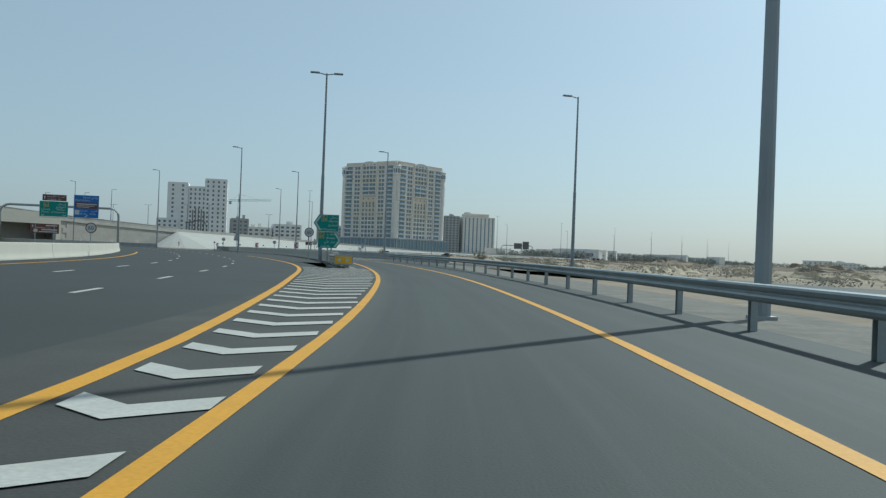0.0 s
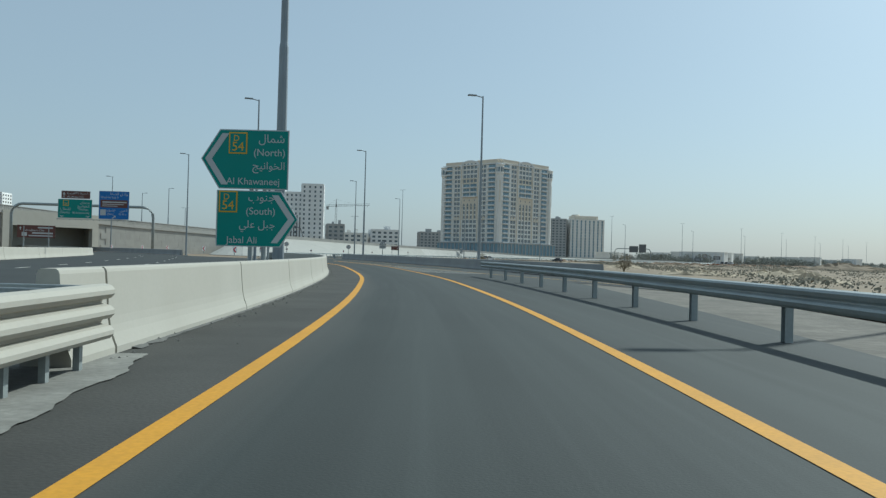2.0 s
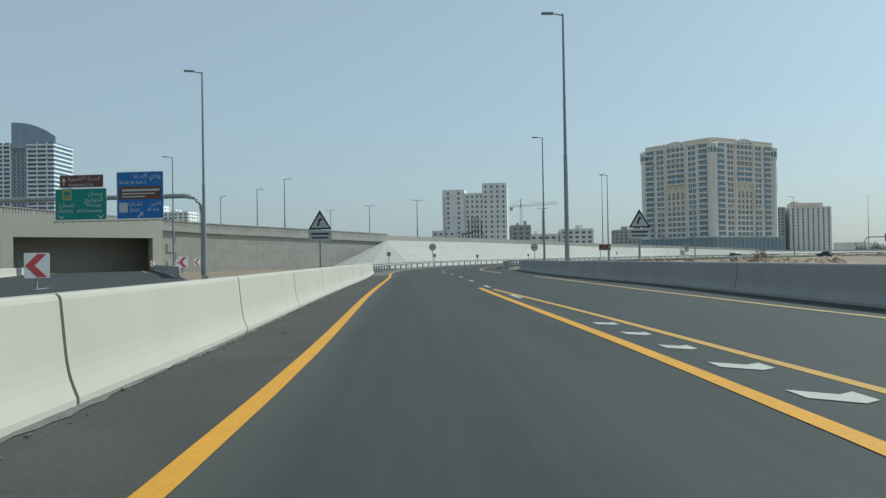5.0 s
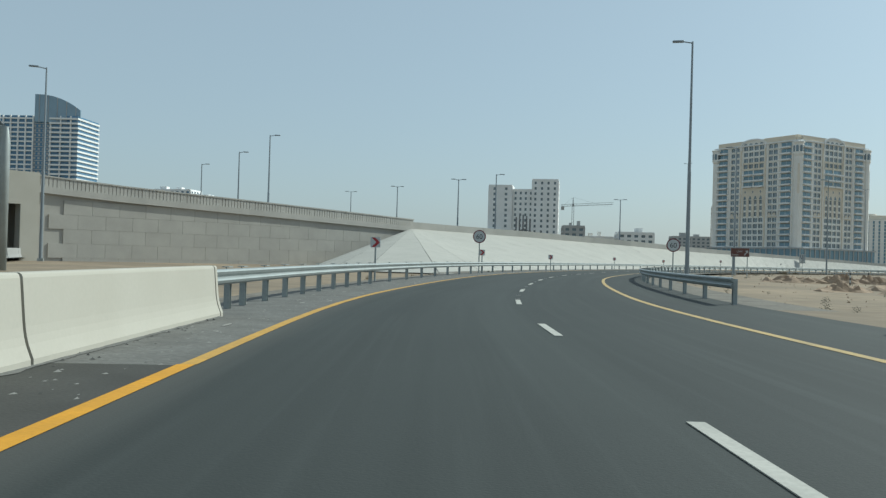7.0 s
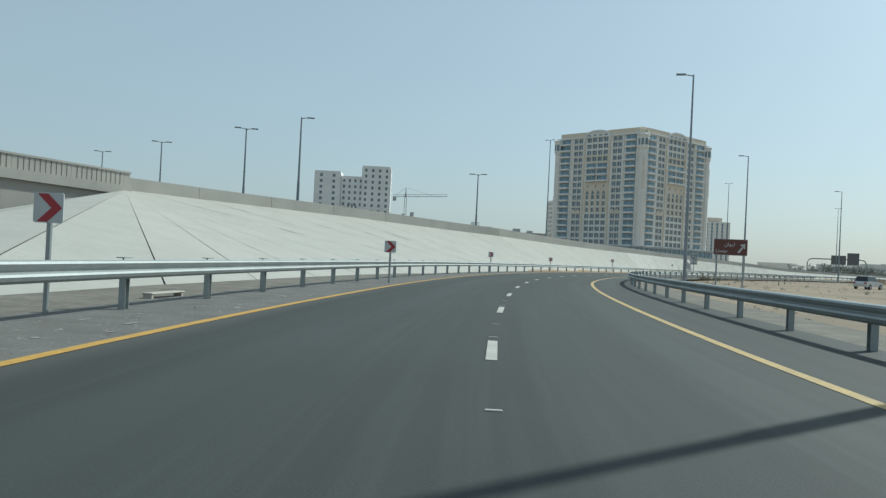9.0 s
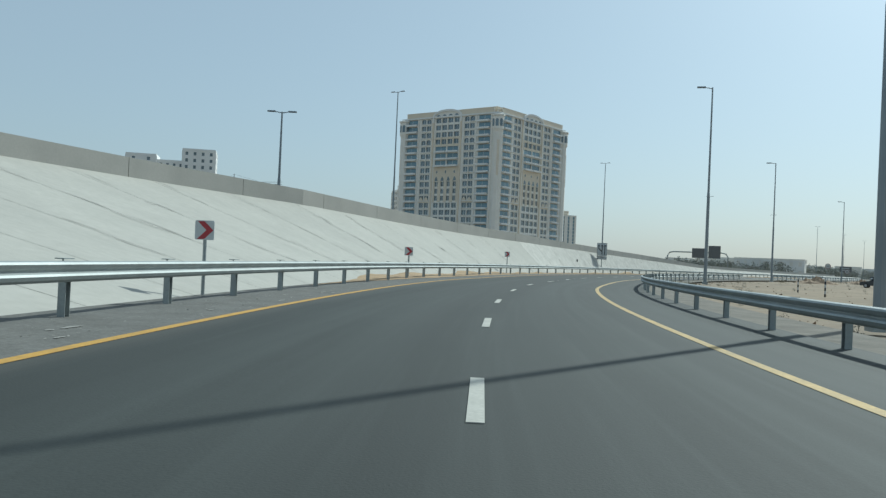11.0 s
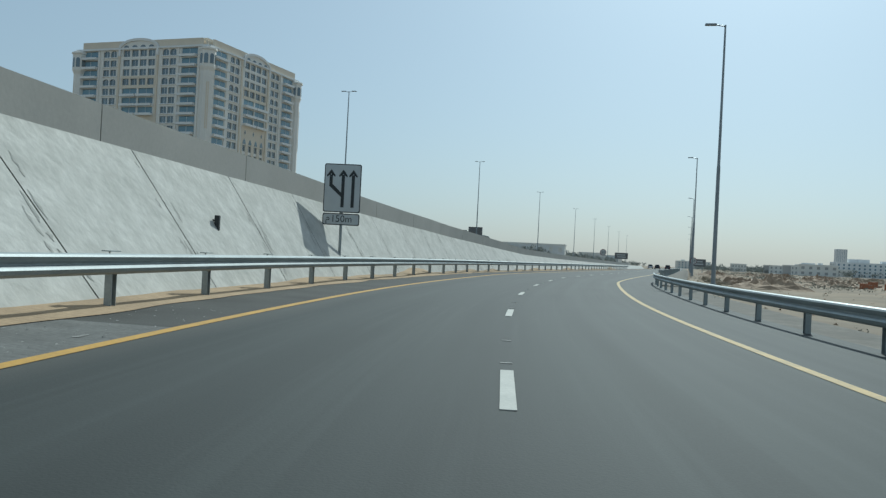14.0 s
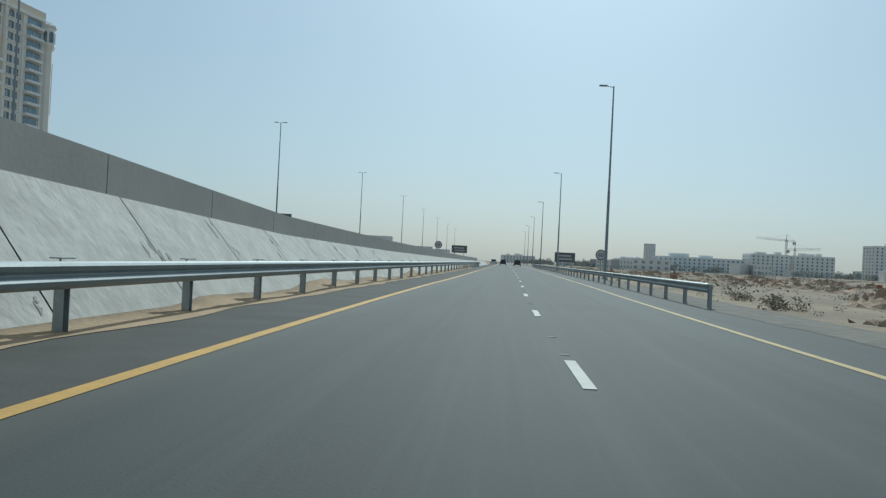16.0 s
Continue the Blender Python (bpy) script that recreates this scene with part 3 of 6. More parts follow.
bank = base("paved_bank", Matrix(), "white concrete-faced slope with joints beside the carriageway", "embankment", kind="structure")
for i in range(n):
    bm = bmesh.new()
    g = 0.016 if i < 19 else 0.022
    s0, s1 = max(BS0, slab_joint(i - 1) + g), slab_joint(i) - g
    rows = [[bm.verts.new(bank_at(s, k / 4)) for k in range(5)] for s in np.linspace(s0, s1, 4)]
    for a, b in zip(rows, rows[1:]):
        for k in range(4):
            bm.faces.new((a[k], b[k], b[k + 1], a[k + 1]))
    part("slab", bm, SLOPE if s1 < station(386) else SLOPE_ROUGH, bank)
# the fan round the abutment
ff = Line([tuple(bank_at(BS0, 0.0)[:2])] + [EDGE.at(station(y), -r)[:2] for y, r in ((286, 3.4), (277, 3.9), (268, 4.3), (259, 4.6), (252, 5.4), (248.5, 8.5), (251, 14.5), (258, 21), (268, 27.5), (282, 32))])
fan_foot = []
for k in range(13):
    x, y, _, _ = ff.at(ff.length * k / 12)
    fan_foot.append(Vector((x, y, -0.25 if k else bank_at(BS0, 0.0).z)))


def fan_slab(a, b, lo, hi, sink):
    bm = bmesh.new()
    rows = [[bm.verts.new(q.lerp(APEX, lo + (hi - lo) * k / 4) + Vector((0, 0, sink))) for k in range(5)] for q in (a, b)]
    for k in range(4):
        bm.faces.new((rows[0][k], rows[0][k + 1], rows[1][k + 1], rows[1][k]))
    return bm


for a, b in zip(fan_foot, fan_foot[1:]):
    part("slab", fan_slab(a.lerp(b, 0.007), b.lerp(a, 0.007), 0.0, 0.99, 0.0), SLOPE, bank)
    part("joint_bed", fan_slab(a, b, 0.0, 1.0, -0.05), JOINT, bank)
bm = bmesh.new()
rows = []
for i in range(2 * n + 1):
    s = BS0 + i * 2.275
    rows.append([bm.verts.new(bank_at(s, k / 4) + Vector((0, 0, -0.05))) for k in range(5)])
for a, b in zip(rows, rows[1:]):
    for k in range(4):
        bm.faces.new((a[k], b[k], b[k + 1], a[k + 1]))
part("joint_bed", bm, JOINT, bank)

# mortar smears and dirt beside the joints
SMEAR = material("mortar_smear", (0.37, 0.36, 0.33), 0.95, grain=0.3, grain_size=8, blotch=0.8, blotch_size=0.35, tint=(0.47, 0.45, 0.40), spec=0.2)
rnd = random.Random(31)
bm = bmesh.new()
for i in range(-1, 60):
    for _ in range(rnd.choice((5, 8, 12))):
        k0 = rnd.uniform(0.05, 0.9)
        length = rnd.uniform(0.04, 0.16)
        q = slab_joint(i) + rnd.choice((-1, 1)) * rnd.uniform(0.05, 0.4)
        if q < BS0 + 0.5:
            continue
        m = 5
        left, right = [], []
        for j in range(m + 1):
            k = k0 + length * j / m
            w = rnd.uniform(0.015, 0.07) * math.sin(math.pi * (j + 0.4) / (m + 0.8))
            sway = rnd.gauss(0, 0.02)
            left.append(bm.verts.new(bank_at(q + sway - w, k) + Vector((0, 0, 0.012))))
            right.append(bm.verts.new(bank_at(q + sway + w, k) + Vector((0, 0, 0.012))))
        for j in range(m):
            bm.faces.new((left[j], right[j], right[j + 1], left[j + 1]))
tagged(part("mortar_smears", bm, SMEAR), "grey mortar smears and dirt beside the joints of the slope", "stain", kind="stuff")

# parapet wall on top of the bank
e = base("parapet_wall", Matrix(), "grey concrete parapet wall on top of the bank", "wall", kind="structure")


def wall_joint(i):
    """Station of the joint before wall panel i."""
    return BS0 + 6.4 + 7.55 * float(np.interp(i, [-1, 12, 18, 21, 24, 64], [-1, 12.1, 18.24, 21.0, 23.1, 55.1]))


for i in range(-1, 50):
    s, s_end = wall_joint(i), wall_joint(i + 1)
    bm = bmesh.new()
    rings = []
    for q in (max(BS0, s + 0.02), s + (s_end - s) / 3, s + (s_end - s) / 1.5, s_end - 0.02):
        p = bank_at(q, 1.0)
        ph = float(np.interp(q, [station(v) for v in BANK_Y], PAR))
        _, _, dx, dy = EDGE.at(q)
        rings.append([bm.verts.new((p.x - dy * w, p.y + dx * w, p.z + h)) for w, h in ((0, -0.5), (0, ph), (0.3, ph), (0.3, -0.5))])
    for a, b in zip(rings, rings[1:]):
        for k in range(4):
            bm.faces.new((a[k], b[k], b[(k + 1) % 4], a[(k + 1) % 4]))
    bm.faces.new(rings[0])
    bm.faces.new(rings[-1][::-1])
    bmesh.ops.recalc_face_normals(bm, faces=bm.faces)
    part("wall_panel", bm, PARAPET, e)
# upper road behind the parapet
bm = bmesh.new()
rows = []
s = BS0
while s < BS1:
    p = bank_at(s, 1.0)
    _, _, dx, dy = EDGE.at(s)
    rows.append([bm.verts.new((p.x - dy * w, p.y + dx * w, p.z)) for w in (0.3, 40)] + [bm.verts.new((p.x - dy * 48, p.y + dx * 48, -0.4))])
    s += 8
for a, b in zip(rows, rows[1:]):
    bm.faces.new((a[0], b[0], b[1], a[1]))
    bm.faces.new((a[1], b[1], b[2], a[2]))
tagged(part("road_upper", bm, ASPHALT), "raised asphalt highway behind the parapet", "road", kind="structure")

# bridge wall from the bank to the underpass
WALL = Line([(APEX.x + 0.3, APEX.y), (-101, 273), (-110.5, 248), (-121, 218), (-131, 190), (-141, 160)])
P0, P1 = WALL.near(-111.5, 245.5)[0], WALL.near(-119.5, 223.0)[0]


def rise(s):
    return 1.3 * min(1.0, s / 45.0) - 0.5 + 0.05 * max(0.0, min(s - 45.0, 45.0))


bridge = base("wall_bridge", Matrix(), "beige panelled concrete retaining wall of the bridge approach", "wall", kind="structure")
for s0, s1 in ((0, P0), (P1, WALL.length)):
    bm = bmesh.new()
    loft(bm, WALL, [(0.06, -3.6), (0.06, 5.3), (0.5, 5.3), (0.5, -3.6)], s0, s1, 4.0, high=rise)
    bmesh.ops.recalc_face_normals(bm, faces=bm.faces)
    part("wall_body", bm, PANEL, bridge)
bm = bmesh.new()
soft_box(bm, -1.490, 1.490, -0.06, 0.06, -0.731, 0.731, 0.004)
PANEL_ME = bpy.data.meshes.new("panel")
bm.to_mesh(PANEL_ME)
bm.free()
PANEL_ME.materials.append(PANEL)
for row in range(7):
    s = 1.5 + (1.5 if row % 2 else 0.0)
    while s < WALL.length - 2:
        zc = -0.75 + row * 1.48
        if (s < P0 - 2.2 or s > P1 + 2.2) and zc + 0.74 < 5.95 + min(rise(s - 1.5), rise(s + 1.5)):
            x, y, dx, dy = WALL.at(s, 0.0)
            o = new("panel", PANEL_ME)
            o.parent = bridge
            o.matrix_basis = pose(x, y, zc, 0, 0, math.degrees(math.atan2(dy, dx)))
        s += 3.0
# ledge, slatted railing and cap along the bridge edge
bm = bmesh.new()
loft(bm, WALL, [(-0.35, 5.3), (-0.35, 6.0), (0.25, 6.0), (0.25, 5.3)], 0, WALL.length, 4.0, high=rise)
bmesh.ops.recalc_face_normals(bm, faces=bm.faces)
part("ledge", bm, PARAPET, bridge)
bm = bmesh.new()
loft(bm, WALL, [(-0.22, 6.95), (-0.22, 7.1), (0.12, 7.1), (0.12, 6.95)], 0, WALL.length, 4.0, high=rise)
bmesh.ops.recalc_face_normals(bm, faces=bm.faces)
part("cap_rail", bm, PARAPET, bridge)
s = 0.2
while s < WALL.length - 5:
    bm = bmesh.new()
    for k in range(11):
        q = s + k * 0.42
        w = 0.40 if k == 0 else 0.32
        x, y, dx, dy = WALL.at(q, -0.05)
        v = [bm.verts.new((x + dx * i * w + dy * j * 0.1, y + dy * i * w - dx * j * 0.1, rise(q) + z)) for z in (6.0, 6.95) for i, j in ((0, -1), (1, -1), (1, 1), (0, 1))]
        for f in ((0, 1, 5, 4), (1, 2, 6, 5), (2, 3, 7, 6), (3, 0, 4, 7)):
            bm.faces.new([v[i] for i in f])
    bmesh.ops.recalc_face_normals(bm, faces=bm.faces)
    part("railing_bay", bm, PARAPET, bridge)
    s += 4.62
# solid backing of the railing on the deck side, and the deck
bm = bmesh.new()
loft(bm, WALL, [(-0.09, 5.9), (-0.09, 6.97), (0.04, 6.97), (0.04, 5.9)], 0, WALL.length, 4.0, high=rise)
bmesh.ops.recalc_face_normals(bm, faces=bm.faces)
part("backing", bm, PARAPET, bridge)
bm = bmesh.new()
loft(bm, WALL, [(0.3, 5.2), (0.3, 5.98), (28, 5.98), (28, 5.2)], 0, WALL.length, 4.0, high=rise)
bmesh.ops.recalc_face_normals(bm, faces=bm.faces)
part("deck", bm, GREYWALL, bridge)
# underpass: frame, side walls, soffit, and an added end wall set shallow to catch daylight
ax, ay, _, _ = WALL.at(P0)
bx, by, _, _ = WALL.at(P1)
A, B, D = Vector((ax, ay, 0)), Vector((bx, by, 0)), Vector((-0.72, 0.69, 0))
T = (B - A).normalized()
N = Vector((T.y, -T.x, 0))
if N.dot(D) > 0:
    N = -N
bm = bmesh.new()
for p0, p1, z0, z1 in ((-0.9, 0.9, -1.2, 7.9), ((B - A).length - 0.9, (B - A).length + 0.9, -1.2, 7.9), (0.9, (B - A).length - 0.9, 5.25, 7.9)):
    v = [bm.verts.new(A + T * q + N * w + Vector((0, 0, z))) for z in (z0, z1 + 0.6) for q, w in ((p0, 0.46), (p1, 0.46), (p1, -0.8), (p0, -0.8))]
    for f in ((0, 1, 2, 3), (4, 5, 6, 7), (0, 1, 5, 4), (1, 2, 6, 5), (2, 3, 7, 6), (3, 0, 4, 7)):
        bm.faces.new([v[i] for i in f])
bmesh.ops.recalc_face_normals(bm, faces=bm.faces)
part("portal_frame", bm, BARRIER, bridge)
bm = bmesh.new()
v = [bm.verts.new(p + D * q + Vector((0, 0, z))) for q in (0.5, 8) for p in (A, B) for z in (-1.2, 5.6)]
for f in ((0, 1, 5, 4), (2, 3, 7, 6), (1, 3, 7, 5), (4, 5, 7, 6)):
    bm.faces.new([v[i] for i in f])
# pale barrier concrete on the lining makes up for light missing inside
part("underpass_lining", bm, BARRIER, bridge)


# ---------------------------------------------------------------- street lamps
def street_lamp(x, y, z, top, heading, arms, r=0.17, label="tall galvanised street lamp with a flat luminaire arm"):
    """heading: degrees to the left of +y that the arm's road runs; arms: -1 left, 1 right."""
    e = base("street_lamp", pose(x, y, z, 0, 0, heading), label, "street lamp", "street lamps")
    h = top - z
    bm = bmesh.new()
    tube(bm, [(0, 0, 0.0), (0, 0, h * 0.45), (0, 0, h * 0.46), (0, 0, h)], [r, r * 0.78, r * 0.66, r * 0.42], 10)
    part("pole", bm, POLE, e)
    bm = bmesh.new()
    box(bm, -0.26, 0.26, -0.26, 0.26, -0.25, 0.03)
    part("base_plate", bm, STEEL, e)
    for a in arms:
        bm = bmesh.new()
        tube(bm, [(0, 0, h - 0.12), (a * 0.75, 0, h + 0.02)], [0.05, 0.045], 8)
        part("arm", bm, POLE, e)
        bm = bmesh.new()
        x0, x1 = sorted((a * 0.65, a * 1.5))
        soft_box(bm, x0, x1, -0.17, 0.17, h - 0.04, h + 0.10, 0.03)
        part("luminaire", bm, POLE, e)
    return e


for x, y, top, hd, arms, r in (
        (7.12, 18.9, 17.5, 0, (-1,), 0.195), (12.0, 78.9, 16.1, 16, (-1,), 0.17), (-9.2, 134.0, 16.7, 20, (-1,), 0.17), (-32.7, 189.1, 18.0, 22, (-1,), 0.17),
        (-48.3, 250.6, 18.3, 10, (-1,), 0.17), (-48.9, 314.8, 18.5, -3, (-1,), 0.17), (-34.5, 378.3, 19.6, -15, (-1,), 0.17), (-5.9, 436.7, 19.8, -28, (-1,), 0.17),
        (37.7, 506.3, 19.8, -32, (-1,), 0.17), (84.1, 577.9, 19.6, -32, (-1,), 0.17), (130, 649, 19.6, -32, (-1,), 0.17), (176, 720, 19.6, -32, (-1,), 0.17), (222, 791, 19.6, -32, (-1,), 0.17), (268, 862, 19.6, -32, (-1,), 0.17),
        (-11.3, 78.4, 17.3, 12, (-1, 1), 0.19), (-33.3, 138.5, 17.1, 30, (-1,), 0.17), (-64.7, 192.5, 17.5, 38, (-1,), 0.17), (-104.7, 241.1, 17.6, 40, (-1,), 0.17)):
    street_lamp(x, y, 0 if top < 30 else 3, top, hd, arms, r)
for x, y, top, hd, arms in ((-90.9, 328.8, 16.4, 30, (1,)), (-102.4, 339.4, 16.6, 30, (-1, 1)), (-123.8, 356.2, 16.8, 30, (-1, 1)), (-78.0, 379.3, 15.5, 0, (-1, 1)),
                            (-71.1, 448.5, 31.5, -33, (-1, 1)), (-16.6, 538.6, 30.9, -33, (-1, 1)), (39.2, 623.3, 29.9, -33, (-1, 1)), (98.9, 716.0, 30.1, -33, (-1, 1)), (164.4, 817.5, 31.1, -33, (-1, 1)), (221, 905, 31, -33, (-1, 1)), (278, 993, 31, -33, (-1, 1)), (335, 1081, 31, -33, (-1, 1)), (392, 1169, 31, -33, (-1, 1)),
                            (-113.7, 290.6, 18.7, 30, (1,)), (-127.9, 302.6, 18.0, 30, (1,)), (-151.0, 322.0, 18.5, 30, (1,)), (-145.5, 374.2, 17.2, 20, (-1, 1))):
    street_lamp(x, y, -0.3 if x < -140 else 3.0, top, hd, arms, 0.2)



# ---------------------------------------------------------------- gore chevrons
def chevrons(line_a, line_b_of, s0, s1, gap, wide, label, lift, edge=0.22, bend=0.46):
    """White V marks between two edge lines; the point of each V lies towards the traffic."""
    e = base("chevron_marking", Matrix(), label, "road marking", kind="structure")
    s = s0
    while s < s1:
        x, y, dx, dy = line_a.at(s)
        w = line_b_of(x, y, dx, dy)
        if w > 1.0:
            a, b, m = edge, w - edge, w * bend
            bm = bmesh.new()
            pts = []
            for r, f in ((a, (m - a) * 0.95), (m, 0.0), (b, (b - m) * 0.75)):
                for q in (f, f + wide):
                    px, py = x + dy * r + dx * q, y - dx * r + dy * q
                    pts.append(bm.verts.new((px, py, lift + road_z(px, py))))
            bm.faces.new((pts[0], pts[2], pts[3], pts[1]))
            bm.faces.new((pts[2], pts[4], pts[5], pts[3]))
            bmesh.ops.recalc_face_normals(bm, faces=bm.faces)
            for f in bm.faces:
                if f.normal.z < 0:
                    f.normal_flip()
            part("chevron", bm, WHITE, e)
        s += gap
    return e


def gap_to(line):
    def width(x, y, dx, dy):
        best = 0.0
        for k in range(1, 90):
            r = k * 0.15
            if line.near(x + dy * r, y - dx * r)[1] > 0:
                return r
        return 9.0
    return width


chevrons(LEFT, gap_to(EDGE), LEFT.near(-2.7, 2)[0], LEFT.near(-8.3, 50.2)[0], 1.72, 0.52, "white chevron stripes painted in the gore", 0.007)
RAMP_R = EDGE.moved(4.0, station(90), MERGE)
chevrons(RAMP_R, gap_to(RIGHT), 14.4, RAMP_R.length - 12, 1.9, 0.42, "white chevron stripes where the slip road joins", 0.007, 0.36, 0.56)


# ---------------------------------------------------------------- signs
def text_part(txt, size, x, z, y, mat, parent, align="LEFT"):
    cu = bpy.data.curves.new("lettering", "FONT")
    cu.body, cu.size, cu.align_x, cu.align_y = txt, size, align, "BOTTOM_BASELINE"
    tmp = new("lettering", cu)
    me = bpy.data.meshes.new_from_object(tmp.evaluated_get(bpy.context.evaluated_depsgraph_get()))
    bpy.data.objects.remove(tmp)
    bpy.data.curves.remove(cu)
    me.transform(Matrix.Translation((x, y, z)) @ Matrix.Rotation(math.pi / 2, 4, "X"))
    me.materials.clear()
    me.materials.append(mat)
    ob = new("lettering", me)
    ob.parent = parent
    return ob


def flat(name, outline, y, mat, parent, label="", thick=0.004):
    bm = bmesh.new()
    plate(bm, outline, y - thick, y)
    bmesh.ops.recalc_face_normals(bm, faces=bm.faces)
    return part(name, bm, mat, parent, label)


def rect(x0, x1, z0, z1, r=0.0):
    if not r:
        return [(x0, z0), (x1, z0), (x1, z1), (x0, z1)]
    out = []
    for cx, cz, a in ((x1 - r, z0 + r, -90), (x1 - r, z1 - r, 0), (x0 + r, z1 - r, 90), (x0 + r, z0 + r, 180)):
        out += [(cx + r * math.cos(radians(a + k * 30)), cz + r * math.sin(radians(a + k * 30))) for k in range(4)]
    return out


def ring(cx, cz, r, n=28):
    return [(cx + r * math.cos(2 * math.pi * k / n), cz + r * math.sin(2 * math.pi * k / n)) for k in range(n)]


def sign_posts(e, xs, z0, z1, r=0.04, y=0.07):
    for x in xs:
        bm = bmesh.new()
        tube(bm, [(x, y, z0), (x, y, z1)], [r, r], 8)
        part("post", bm, STEEL, e)


def bars(e, rows, y, mat):
    """Unreadable lines of writing, as plain bars."""
    for x0, x1, z0, z1 in rows:
        flat("bar", rect(x0, x1, z0, z1), y, mat, e)


def speed_sign(x, y, zc, heading, z0, r=0.45):
    e = base("speed_limit_sign", pose(x, y, 0, 0, 0, heading), "round white speed limit sign with a dark rim", "road sign", "speed limit signs")
    flat("back_plate", ring(0, zc, r), 0.03, SIGNBACK, e, thick=0.03)
    flat("rim", ring(0, zc, r), -0.002, SIGNRIM, e)
    flat("disc", ring(0, zc, r * 0.84), -0.008, SIGNWHITE, e)
    text_part("60", r * 1.02, 0, zc - r * 0.36, -0.016, SIGNBLACK, e, "CENTER")
    sign_posts(e, (0,), z0, zc + r * 0.6, 0.045, 0.08)
    return e


def bend_sign(x, y, zc, heading, z0, way, size=0.47, label="square red and white bend marker on a steel post"):
    """way: 1 points right, -1 left."""
    e = base("bend_marker", pose(x, y, 0, 0, 0, heading), label, "road sign", "bend markers")
    h = size / 2
    flat("board", rect(-h, h, zc - h, zc + h, 0.04), 0.02, SIGNWHITE, e, thick=0.02)
    t, k = size * 0.36, way
    out = [(-k * h * 0.75, zc + h * 0.92), (-k * h * 0.75 + k * t, zc + h * 0.92), (k * h * 0.92, zc), (-k * h * 0.75 + k * t, zc - h * 0.92), (-k * h * 0.75, zc - h * 0.92), (k * h * 0.92 - k * t, zc)]
    bm = bmesh.new()
    for quad in ((out[0], out[1], out[2], out[5]), (out[5], out[2], out[3], out[4])):
        plate(bm, quad, -0.006, -0.001)
    bmesh.ops.recalc_face_normals(bm, faces=bm.faces)
    part("arrowhead", bm, SIGNRED, e)
    sign_posts(e, (0,), z0, zc + h * 0.7, 0.045, 0.07)
    return e


def warning_sign(x, y, ztop, heading, z0=0.0, k=1.0):
    e = base("warning_sign", pose(x, y, 0, 0, 0, heading), "white triangular warning sign with a plate below on a post", "road sign", "warning signs")
    w, h = 0.62 * k, 1.05 * k
    flat("triangle_rim", [(-w, ztop - h), (w, ztop - h), (0, ztop)], 0.02, SIGNBLACK, e, thick=0.02)
    flat("triangle", [(-w * 0.78, ztop - h + 0.09 * k), (w * 0.78, ztop - h + 0.09 * k), (0, ztop - 0.19 * k)], -0.002, SIGNWHITE, e)
    flat("symbol", [(q * k, ztop - v * k) for q, v in ((-0.16, 0.86), (-0.06, 0.86), (0.0, 0.6), (0.14, 0.52), (0.02, 0.42), (-0.1, 0.58))], -0.008, SIGNBLACK, e)
    flat("plate", rect(-w, w, ztop - h - 0.62 * k, ztop - h - 0.04 * k, 0.05), 0.02, SIGNWHITE, e, thick=0.02)
    bars(e, [(-0.48 * k, 0.48 * k, ztop - h - 0.28 * k, ztop - h - 0.18 * k), (-0.44 * k, 0.44 * k, ztop - h - 0.48 * k, ztop - h - 0.40 * k)], -0.003, SIGNBLACK)
    sign_posts(e, (0,), z0, ztop - 0.3 * k, 0.05)
    return e


# the two-way direction sign at the gore
e = base("direction_sign", pose(-9.75, 71.1, 0, 0, 0, 6.0), "green arrow-ended direction sign with white lettering on posts", "road sign")
for name, out, inner in (
        ("upper_panel", [(-0.68, 4.02), (0.98, 4.02), (0.98, 2.60), (-0.68, 2.60), (-1.12, 3.31)], [(-0.62, 3.92), (-0.46, 3.92), (-0.86, 3.31), (-0.46, 2.70), (-0.62, 2.70), (-1.02, 3.31)]),
        ("lower_panel", [(-0.72, 2.57), (0.82, 2.57), (1.24, 1.90), (0.82, 1.23), (-0.72, 1.23)], [(0.76, 2.47), (0.60, 2.47), (1.0, 1.90), (0.60, 1.33), (0.76, 1.33), (1.16, 1.90)])):
    p = flat(name, out, 0.03, SIGNWHITE, e, thick=0.03)
    cx, cz = sum(a for a, _ in out) / 5, sum(b for _, b in out) / 5
    flat("green_field", [(cx + (a - cx) * 0.972, cz + (b - cz) * 0.966) for a, b in out], -0.002, SIGNGREEN, p)
    bm = bmesh.new()
    a = inner
    for quad in ((a[0], a[1], a[2], a[5]), (a[5], a[2], a[3], a[4])):
        plate(bm, quad, -0.012, -0.007)
    bmesh.ops.recalc_face_normals(bm, faces=bm.faces)
    part("arrow_band", bm, SIGNWHITE, p)
